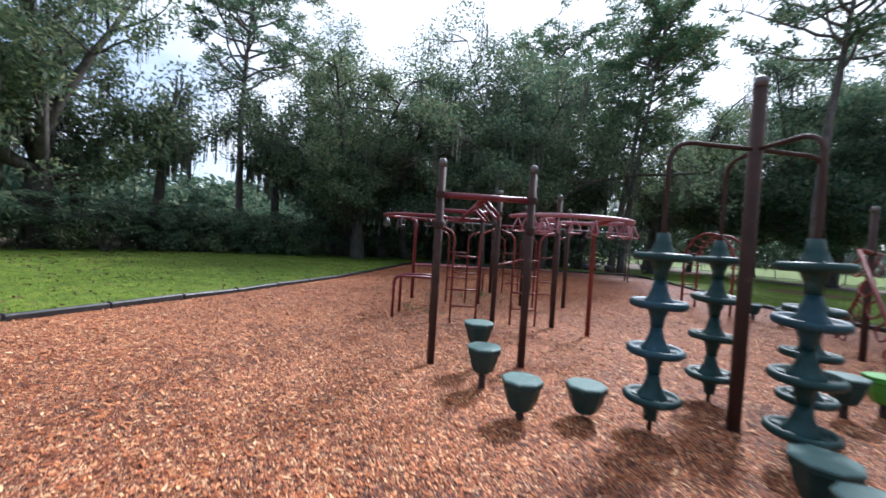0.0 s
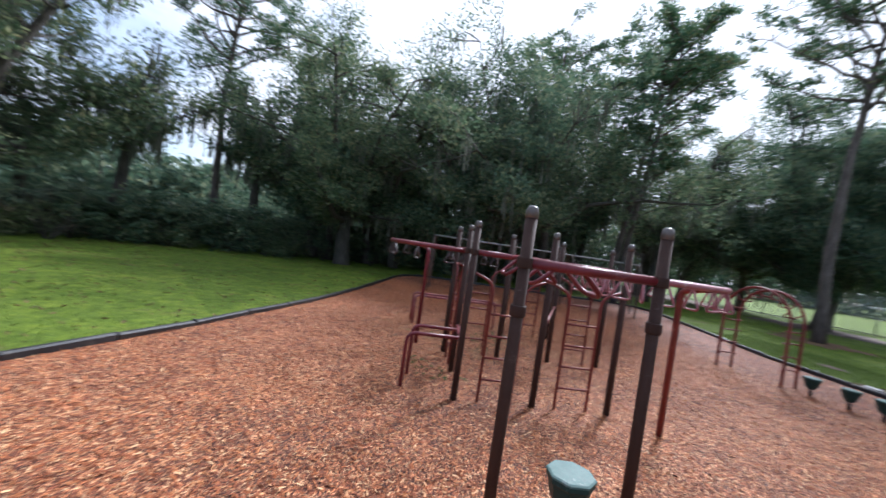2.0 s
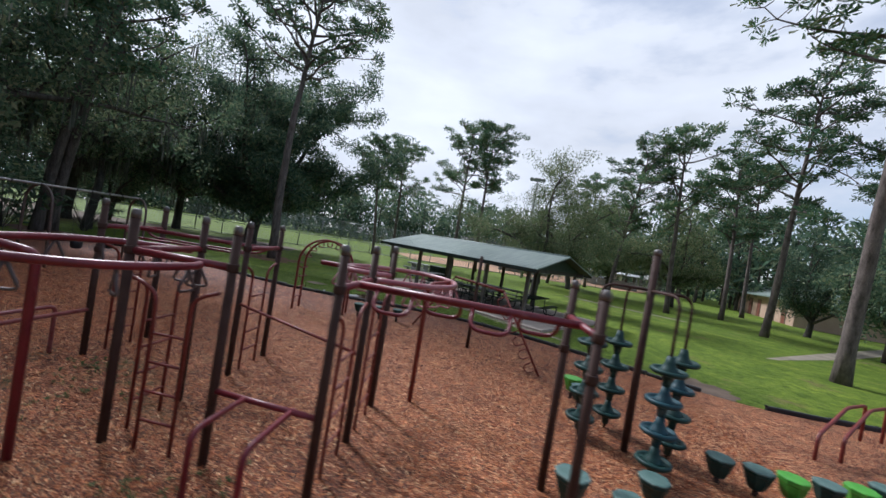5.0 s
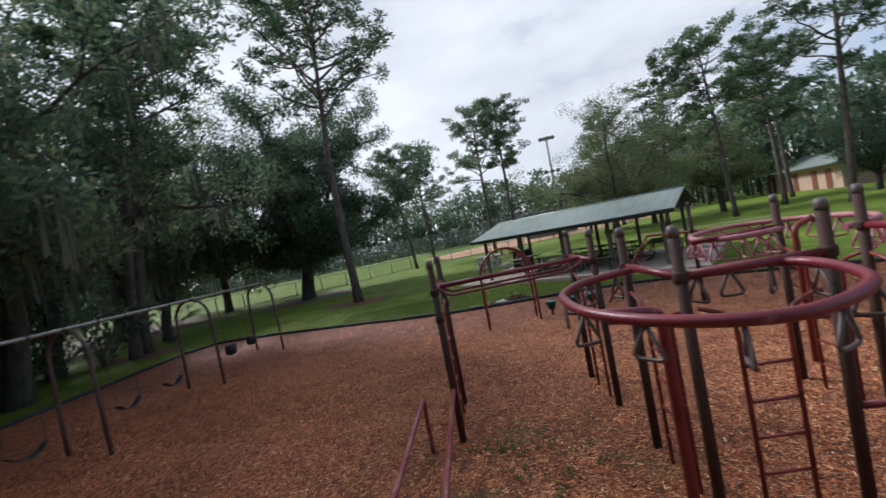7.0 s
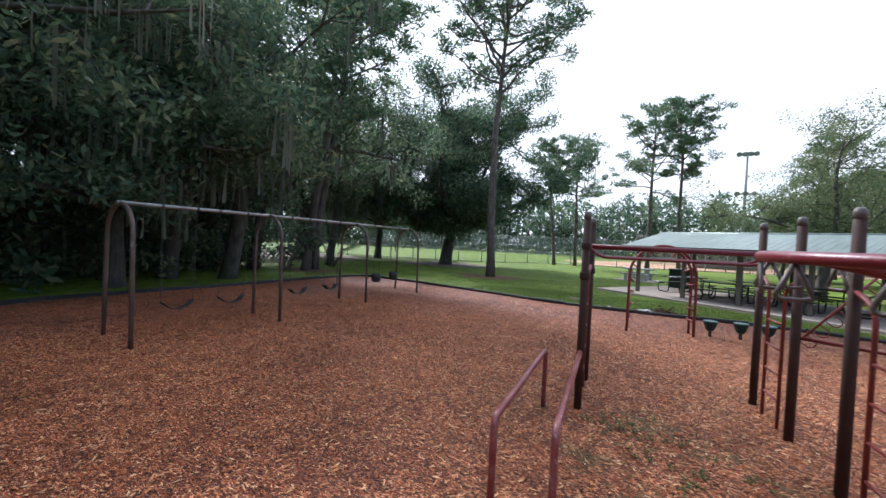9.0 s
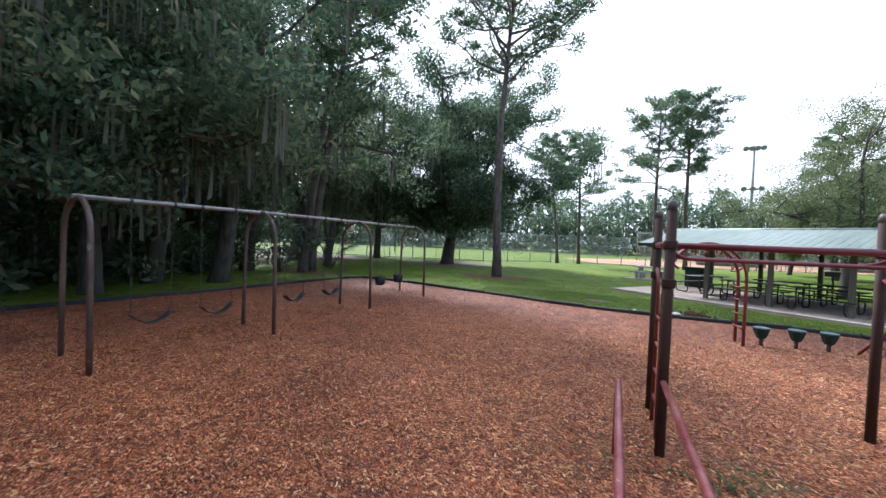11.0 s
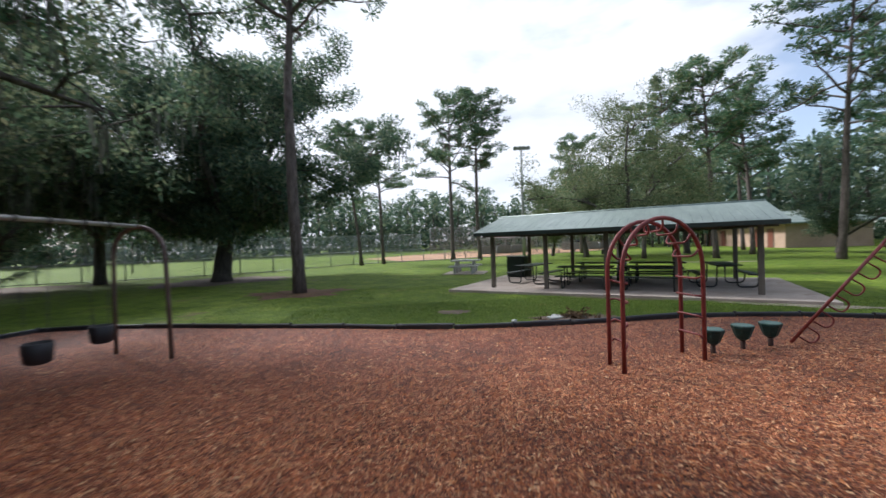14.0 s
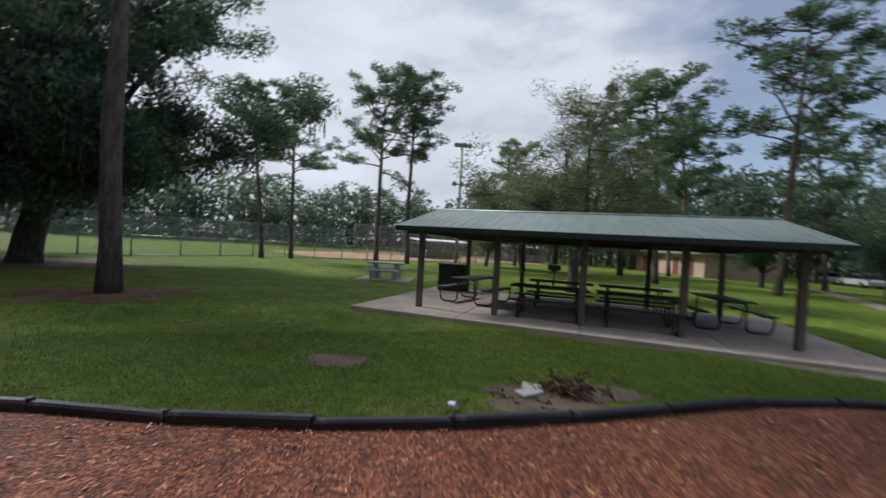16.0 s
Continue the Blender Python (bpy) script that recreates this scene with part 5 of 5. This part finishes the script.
    for k in range(44):
        t = k / 57
        if k < 34:                                          # along the west and south-west edge
            a = t * 57 / 33
            x = -20.5 + 1.0 * math.sin(k * 1.7) if a > 0.45 else -20.5 + (0.45 - a) * 36
            y = 22 - (1 - a) * 36 if a > 0.45 else 2.2 - (0.45 - a) * 42
        else:
            x, y = -26.0 + rnd.uniform(-3, 3), -12 + (k - 34) * 1.9
        if y > 17.0 or math.hypot(x + 8.9, y + 12.6) < 1.9:
            continue
        if k < 16:
            lines[k % 2].append((x - 2.6 + rnd.uniform(-1, 1), y - 2.4 + rnd.uniform(-1, 1), rnd.uniform(0, 360), rnd.uniform(0.75, 1.0)))
        lines[k % 3 if k % 7 else 0].append((x + rnd.uniform(-1.3, 1.3), y + rnd.uniform(-1.2, 1.2), rnd.uniform(0, 360), rnd.uniform(0.55, 1.0) if k < 16 else rnd.uniform(0.8, 1.4)))
    for src, spots in zip(under, lines):
        grow(src, spots)
    palm = plant("palmetto", palmetto_mesh(51), ("stem", "fronds"), "fan-leaved palmetto in the shade of the woods", "shrub", "palmettos")
    spots = [(-17.0, 17.0), (-17.6, 14.0), (-17.4, 9.0), (-18.2, 7.2), (-16.8, 20.6), (-16.2, 2.2), (-15.8, -0.6), (-14.6, -3.6), (-13.0, -6.6), (-11.4, -8.8), (-10.4, -11.2), (-8.4, -12.4), (-8.8, -10.8), (-12.2, -8.2), (-13.9, -5.0), (-6.2, -13.6), (-4.6, -14.2), (-15.4, -2.2)]
    for k in range(44):                                 # a thicket of them along the south-west edge
        u = k / 43
        spots.append((-2.0 - 13.5 * u + rnd.gauss(0, 0.9), -15.6 + 9.8 * u ** 1.4 + rnd.gauss(0, 0.9)))
    grow(palm, [(x, y, rnd.uniform(0, 360), rnd.uniform(0.9, 1.9)) for x, y in spots if math.hypot(x + 8.9, y + 12.6) > 1.0])


forest()


def far_woods():
    """The distant ring of woods, too far off to tell trees apart."""
    rnd, rng = random.Random(61), np.random.default_rng(61)
    centres, wood = [], Shape()
    for k in range(600):
        a = 2 * math.pi * k / 200 + rnd.uniform(-0.02, 0.02)
        row = k // 200
        north = math.cos(a)
        r = (88 if north > 0.2 else 56) + 9 * row + 6 * rnd.random()
        if math.sin(a) > 0.45:
            r = 60 + 9 * row + 6 * rnd.random()
        h = rnd.uniform(9.0, 15.0) + 2.0 * row if north > 0.2 else rnd.uniform(4.0, 8.0) + row
        x, y = r * math.sin(a), 15 + r * math.cos(a)
        wood.tube([(x, y, -0.2), (x + rnd.gauss(0, 0.3), y, h * 0.6), (x, y, h * 0.85)], [0.22, 0.16, 0.06], 5, caps=False)
        wide = rnd.uniform(2.2, 4.2)
        for _ in range(26):
            u, v = rnd.uniform(0, 2 * math.pi), rnd.uniform(-1, 1)
            k2 = math.sqrt(1 - v * v) * rnd.random() ** 0.4
            centres.append((x + wide * k2 * math.cos(u), y + wide * k2 * math.sin(u), h * (0.60 + 0.38 * v)))
    for k in range(1500):                                  # shrubs and low limbs under the far trees
        a = 2 * math.pi * k / 1500
        r = (84 if math.cos(a) > 0.2 else 54) + rnd.uniform(0, 10)
        centres.append((r * math.sin(a), 15 + r * math.cos(a), rnd.uniform(0.3, 4.5)))
        centres.append((r * math.sin(a), 15 + r * math.cos(a), rnd.uniform(0.3, 2.5)))
        centres.append(((r + 4) * math.sin(a), 15 + (r + 4) * math.cos(a), rnd.uniform(0.2, 4.0)))
    t = tagged(thing("far_woods", "distant dark green tree line round the park", "woods"), kind="stuff")
    tagged(part("trunks", wood, OAK_BARK, t), kind="stuff")
    tagged(part("foliage", quads("foliage", DEEP_LEAF, leaf_cloud(rng, centres, 1.6, 13, 0.49, 0.8)), None, t), kind="stuff")


far_woods()


# ---- ball field, fences, buildings ----
def fence(name, pts, height, step, label, tall=False):
    t = thing(name, label, "fence")
    rails, net, me_uv = Shape(), [], []
    for a, b in zip(pts, pts[1:]):
        a, b = Vector((*a, 0)), Vector((*b, 0))
        n = max(1, round((b - a).length / step))
        for k in range(n + 1):
            p = a.lerp(b, k / n)
            part("post", Shape().tube([p + Vector((0, 0, -0.3)), p + Vector((0, 0, height))], 0.045, 6), STEEL, t)
        for z in ((height - 0.02, 0.05) if not tall else (height - 0.02, height * 0.5, 0.05)):
            part("rail", Shape().tube([a + Vector((0, 0, z)), b + Vector((0, 0, z))], 0.03, 6), STEEL, t)
        me = Shape().face(a, b, b + Vector((0, 0, height)), a + Vector((0, 0, height))).mesh("netting", WIRE, False)
        uv = me.uv_layers.new(name="UVMap")
        ln = (b - a).length
        for loop, co in zip(uv.data, ((0, 0), (ln, 0), (ln, height), (0, height))):
            loop.uv = ((co[0] + co[1]) * 0.7071, (co[0] - co[1]) * 0.7071)
        part("netting", me, None, t)


fence("chain_link_fence", [(-46, 32.5), (-24, 35.0), (-13.0, 38.5)], 1.25, 2.4, "low grey chain-link fence along the ball field")
fence("chain_link_fence", [(-13.0, 38.5), (-7.6, 45.6), (4.0, 48.8), (10.0, 51.5), (24.0, 57.0)], 1.25, 2.6, "low grey chain-link fence along the infield")
fence("backstop_fence", [(2.0, 68.5), (24.0, 74.0), (38.0, 70.0)], 4.2, 3.6, "tall grey chain-link backstop behind the infield", True)


fence("outfield_fence", [(-62, 78.0), (-24, 83.0), (1.5, 83.5)], 3.7, 4.2, "tall grey chain-link fence along the far side of the ball field", True)


def parked_car(x, y, turn):
    t = thing("parked_car", "pale silver car parked far off under the trees", "car", "parked cars", (x, y, -0.03), turn)
    hull, roof = Shape(), Shape()
    side = [(-2.2, 0.35), (-2.25, 0.75), (-1.9, 0.92), (1.1, 0.95), (2.1, 0.80), (2.22, 0.55), (2.2, 0.35)]
    cabin = [(-1.8, 0.93), (-1.2, 1.42), (0.3, 1.44), (1.05, 0.95)]
    for shape, outline, half in ((hull, side, 0.88), (roof, cabin, 0.76)):
        n = len(outline)
        shape.v += [Vector((px, yy, pz)) for yy in (-half, half) for px, pz in outline]
        shape.f += [tuple(range(n)), tuple(range(2 * n - 1, n - 1, -1))] + [(k, n + k, n + (k + 1) % n, (k + 1) % n) for k in range(n)]
    part("body", hull, CAR_PAINT, t, smooth=False)
    part("cabin", roof, CAR_GLASS, t, "dark glass cabin", smooth=False)
    part("roof", Shape().box(pose(-0.45, 0, 1.45), 1.6, 1.44, 0.05, 0.015), CAR_PAINT, t, smooth=False)
    for wx in (-1.35, 1.4):
        for wy in (-0.84, 0.84):
            wheel = part("wheel", Shape().lathe([(0.2, -0.1), (0.31, -0.1), (0.33, -0.06), (0.33, 0.06), (0.31, 0.1), (0.2, 0.1)], n=16), RUBBER, t, "black tyre")
            wheel.matrix_basis = pose(wx, wy, 0.33, 90, 0, 0)
            part("rim", Shape().lathe([(0.02, 0.06), (0.19, 0.08), (0.205, 0.09), (0.205, -0.09), (0.19, -0.08), (0.02, -0.06)], n=14), STEEL, wheel)


parked_car(54.0, 38.6, 60)
parked_car(56.0, 43.0, 55)
parked_car(29.0, 73.5, 20)


def dugout(x, y, turn, w):
    t = thing("dugout", "open dugout with a white metal roof behind chain-link", "dugout", "dugouts", (x, y, -0.03), turn)
    part("roof", Shape().box(pose(0, 0, 2.45, 6), w, 2.6, 0.12), WHITE, t, smooth=False)
    for sx in (-0.46, 0, 0.46):
        for sy in (-1.1, 1.1):
            part("post", Shape().box(pose(sx * w, sy, 1.2), 0.1, 0.1, 2.4), STEEL, t, smooth=False)
    part("back_wall", Shape().box(pose(0, 1.2, 0.6), w, 0.1, 1.2), STEEL, t, smooth=False)
    part("bench", Shape().box(pose(0, 0.5, 0.45), w * 0.9, 0.35, 0.08), STEEL, t, smooth=False)


dugout(13.0, 62.0, 18, 8.5)
dugout(27.0, 66.0, -20, 8.0)


def bleachers(x, y, turn):
    t = thing("bleachers", "small grey metal bleachers beside the ball field", "bleachers", "bleachers", (x, y, -0.03), turn)
    for k in range(4):
        part("seat_plank", Shape().box(pose(0, 0.55 * k, 0.42 + 0.32 * k), 5.0, 0.26, 0.05), STEEL, t, smooth=False)
    for x2 in (-2.2, 0, 2.2):
        f = Shape().tube([(x2, -0.2, 0), (x2, 1.9, 1.35), (x2, 1.9, 0), (x2, -0.2, 0)], 0.03, 6)
        part("support", f, STEEL, t)


bleachers(19.5, 60.0, -25)
bleachers(30.0, 61.0, -40)


def building():
    t = thing("restroom_building", "low tan block building with a green metal roof", "building", at=(45.0, 52.0, -0.03), turn=72)
    part("wall", Shape().box(pose(0, 0, 1.35), 19.0, 8.0, 2.7), TAN, t, smooth=False)
    roof = Shape()
    roof.v += [Vector(p) for p in ((-10.2, -5, 2.6), (10.2, -5, 2.6), (10.2, 5, 2.6), (-10.2, 5, 2.6), (-10.2, -5, 2.75), (10.2, -5, 2.75), (10.2, 5, 2.75), (-10.2, 5, 2.75), (-7.0, 0, 4.3), (7.0, 0, 4.3))]
    roof.f += [(3, 2, 1, 0), (0, 1, 5, 4), (1, 2, 6, 5), (2, 3, 7, 6), (3, 0, 4, 7), (4, 5, 9, 8), (6, 7, 8, 9), (5, 6, 9), (7, 4, 8)]
    part("roof", roof, ROOF, t, "hipped green metal roof", smooth=False)
    for x in (-7.0, -4.0, 0.5, 3.5, 7.2):
        part("door", Shape().box(pose(x, 4.03, 1.05), 1.0, 0.06, 2.1), DOOR_RED, t, "dark reddish brown door", smooth=False)
        part("door_frame", Shape().box(pose(x, 4.02, 1.08), 1.2, 0.05, 2.2), WOODPOST, t, smooth=False)


building()


def light_pole():
    t = thing("floodlight_pole", "tall steel sports floodlight pole with two lamp rows", "floodlight", at=(10.5, 48.4, -0.03), turn=-8)
    part("pole", Shape().tube([(0, 0, -0.3), (0, 0, 7), (0, 0, 12.1)], [0.17, 0.14, 0.10], 10), POLE, t)
    for z, n in ((11.85, 4), (8.0, 3)):
        part("crossarm", Shape().tube([(-0.8, 0, z), (0.8, 0, z)], 0.08, 6), POLE, t)
        for k in range(n):
            x = -0.68 + 1.36 * k / (n - 1)
            lamp = part("lamp", Shape().lathe([(0.06, -0.02), (0.12, 0.1), (0.24, 0.32), (0.25, 0.34)], n=12), POLE, t, "round floodlight head")
            lamp.matrix_basis = pose(x, -0.1, z + 0.12, 118, 0, 0)


light_pole()


# ---- loose litter, chips and grass ----
def litter_pile():
    rng, rnd = np.random.default_rng(71), random.Random(71)
    t = thing("leaf_pile", "small pile of brown dead leaves and broken branches on dirt", "leaf pile", at=(0.58, 15.37, -0.03))
    cs = [(rnd.gauss(0, 0.17), rnd.gauss(0, 0.12), abs(rnd.gauss(0.05, 0.05))) for _ in range(46)] + [(rnd.gauss(0, 0.5), rnd.gauss(0, 0.22), 0.01) for _ in range(26)]
    part("leaves", quads("leaves", DEAD_LEAF, leaf_cloud(rng, cs, 0.10, 13, 0.038, 0.4)), None, t)
    for _ in range(7):
        a, ln = rnd.uniform(0, math.pi), rnd.uniform(0.15, 0.42)
        x, y = rnd.gauss(0, 0.3), rnd.gauss(0, 0.14)
        part("twig", Shape().tube([(x - ln / 2 * math.cos(a), y - ln / 2 * math.sin(a), 0.03), (x, y, 0.09), (x + ln / 2 * math.cos(a), y + ln / 2 * math.sin(a), 0.03)], [0.008, 0.007, 0.004], 5), OAK_BARK, t)
    for dx, dy, w, turn in ((-0.55, -0.02, 0.34, 20), (-0.42, 0.12, 0.26, -35)):
        st = thing("broken_slab", "pale broken flat piece lying in the dirt", "debris", "debris", (0.58 + dx, 15.37 + dy, -0.01), turn)
        part("piece", Shape().box(pose(0, 0, 0.02, 4, 3), w, 0.17, 0.03, 0.008), PALE, st, smooth=False)
    c = thing("litter_cup", "crumpled white paper cup lying in the grass", "litter", at=(-1.05, 15.09, 0.01), turn=30)
    part("cup", Shape().lathe([(0.028, 0.0), (0.03, 0.01), (0.038, 0.10), (0.036, 0.104), (0.026, 0.02)], n=12), WHITE, c).matrix_basis = pose(0, 0, 0.03, 82, 0, 0)


litter_pile()


def dry_clump(x, y):
    rng, rnd = np.random.default_rng(73), random.Random(73)
    t = thing("fallen_branch", "small dead leafy branch lying on the lawn", "debris", at=(x, y, -0.03))
    cs = [(rnd.gauss(0, 0.28), rnd.gauss(0, 0.2), abs(rnd.gauss(0.12, 0.08))) for _ in range(40)]
    tagged(part("leaves", quads("leaves", DEAD_LEAF, leaf_cloud(rng, cs, 0.12, 10, 0.05, 0.6)), None, t), kind="stuff")
    part("branch", Shape().tube([(-0.5, -0.1, 0.02), (-0.1, 0.05, 0.1), (0.3, 0.0, 0.16), (0.55, 0.15, 0.1)], [0.02, 0.017, 0.012, 0.006], 6), OAK_BARK, t)


dry_clump(1.0, -5.75)


def chips():
    """Loose chips over the bed, densest where the walk passes."""
    rng = np.random.default_rng(81)
    poly = [tuple(p) for p in edge_curve(0.6)]
    n = 210000
    x, y = rng.uniform(-9.5, 9.5, n), rng.uniform(-2.5, 15.5, n)
    keep = np.zeros(n, dtype=bool)
    for (ax, ay), (bx, by) in zip(poly, poly[1:] + poly[:1]):
        cross = ((ay > y) != (by > y)) & (x < (bx - ax) * (y - ay) / (by - ay + 1e-9) + ax)
        keep ^= cross
    keep &= rng.random(n) > np.clip((y - 10.5) / 3.0, 0.0, 0.75)        # fewer fresh chips where the northern mulch is painted darker
    x, y = x[keep], y[keep]
    n = len(x)
    a, ln, w = rng.uniform(0, math.pi, n), rng.uniform(0.009, 0.029, n), rng.uniform(0.0035, 0.009, n)
    tilt, roll, z = rng.normal(0, 0.22, n), rng.normal(0, 0.32, n), rng.uniform(0.004, 0.014, n)
    dx, dy, dz = np.cos(a) * ln, np.sin(a) * ln, np.sin(tilt) * ln
    sx, sy, sz = -np.sin(a) * w, np.cos(a) * w, np.sin(roll) * w
    top = np.stack([np.stack([x - dx - sx, y - dy - sy, z - dz - sz], 1), np.stack([x + dx - sx * 0.6, y + dy - sy * 0.6, z + dz - sz], 1),
                    np.stack([x + dx + sx, y + dy + sy, z + dz + sz], 1), np.stack([x - dx + sx * 0.7, y - dy + sy * 0.7, z - dz + sz], 1)], axis=1)
    top[:, :, 2] = np.maximum(top[:, :, 2], 0.002)
    me = quads("wood_chips", CHIP, top)
    tagged(part("wood_chips", me, None), "loose reddish brown wood chips scattered over the mulch", "wood chips", kind="stuff")


def blades():
    rng = np.random.default_rng(91)
    poly = [tuple(p) for p in edge_curve(0.6)]
    x = np.concatenate([rng.uniform(-9, 9, 70000), rng.uniform(-6.5, 6, 90000), rng.uniform(-9, 8, 22000)])
    y = np.concatenate([13.5 + rng.random(70000) ** 1.4 * 10.0, 14.2 + rng.random(90000) ** 1.3 * 4.5, -1.8 - rng.random(22000) * 4.5 + rng.random(22000) * 2.5])
    inside_bed = np.zeros(len(x), dtype=bool)
    for (ax, ay), (bx, by) in zip(poly, poly[1:] + poly[:1]):
        inside_bed ^= ((ay > y) != (by > y)) & (x < (bx - ax) * (y - ay) / (by - ay + 1e-9) + ax)
    m = np.array(SH.inverted())
    lx, ly = m[0, 0] * x + m[0, 1] * y + m[0, 3], m[1, 0] * x + m[1, 1] * y + m[1, 3]
    on_slab = (lx > -1.47) & (lx < 9.43) & (ly > -1.07) & (ly < 5.23)
    thin = rng.random(len(x)) ** 0.5 * 1.5              # grass thins out over the bare spots
    bare = (((x - 0.4) / 1.0) ** 2 + ((y - 15.22) / 0.44) ** 2 < thin) | (((x + 2.1) / 0.42) ** 2 + ((y - 16.93) / 0.26) ** 2 < thin)
    ok = ~(inside_bed | on_slab | bare)
    x, y = x[ok], y[ok]
    n = len(x)
    a, h, w = rng.uniform(0, math.pi * 2, n), rng.uniform(0.02, 0.06, n), rng.uniform(0.003, 0.006, n)
    lean = rng.uniform(0.5, 1.9, n) * h
    sx, sy = np.cos(a) * w, np.sin(a) * w
    tx, ty = x - np.sin(a) * lean, y + np.cos(a) * lean
    z0 = np.full(n, -0.035)
    c = np.stack([np.stack([x - sx, y - sy, z0], 1), np.stack([x + sx, y + sy, z0], 1), np.stack([tx + sx * 0.2, ty + sy * 0.2, z0 + h], 1), np.stack([tx - sx * 0.2, ty - sy * 0.2, z0 + h], 1)], axis=1)
    tagged(part("grass_blades", quads("grass_blades", BLADE, c), None), "short green grass blades standing along the border", "grass", kind="stuff")


def weeds():
    """Sprigs of weed growing through the worn mulch."""
    rng = np.random.default_rng(95)
    rows = []
    for cx, cy, r, n in ((-0.95, 5.95, 0.26, 15), (-0.62, 5.75, 0.32, 13), (-0.35, 5.35, 0.40, 15), (0.05, 5.0, 0.45, 11), (1.7, 4.0, 0.45, 14), (2.2, 4.3, 0.4, 9), (-0.5, 4.6, 0.5, 9)):
        for _ in range(n):
            x, y = rng.normal(cx, r * 0.6), rng.normal(cy, r * 0.6)
            for _ in range(9):
                a, ln, h = rng.uniform(0, 2 * math.pi), rng.uniform(0.025, 0.065), rng.uniform(0.01, 0.05)
                d, w = np.array((math.cos(a), math.sin(a))) * ln, np.array((-math.sin(a), math.cos(a))) * rng.uniform(0.004, 0.010)
                rows.append([(x, y, 0.0), (x + d[0] * 0.6 + w[0], y + d[1] * 0.6 + w[1], h), (x + d[0], y + d[1], h * 0.8), (x + d[0] * 0.6 - w[0], y + d[1] * 0.6 - w[1], h)])
    tagged(part("weeds", quads("weeds", WEED, np.array(rows)), None), "small green weeds sprouting through worn mulch", "weeds", kind="stuff")


def fallen_leaves():
    """Dead leaves scattered over the lawn before the woods."""
    rng = np.random.default_rng(97)
    poly = [tuple(p) for p in edge_curve(0.6)]
    n = 2600
    x, y = rng.uniform(-14, 7, n), -9.5 + rng.random(n) ** 1.3 * 13.0
    out = np.ones(n, dtype=bool)
    for (ax, ay), (bx, by) in zip(poly, poly[1:] + poly[:1]):
        out ^= ((ay > y) != (by > y)) & (x < (bx - ax) * (y - ay) / (by - ay + 1e-9) + ax)
    spots = np.stack([x[out], y[out], np.full(out.sum(), -0.012)], axis=1)
    tagged(part("fallen_leaves", quads("fallen_leaves", DEAD_LEAF, leaf_cloud(rng, spots, 0.05, 2, 0.035, 0.15)), None), "brown dead leaves scattered over the lawn", "fallen leaves", kind="stuff")


chips()
weeds()
fallen_leaves()
blades()
low_rails()
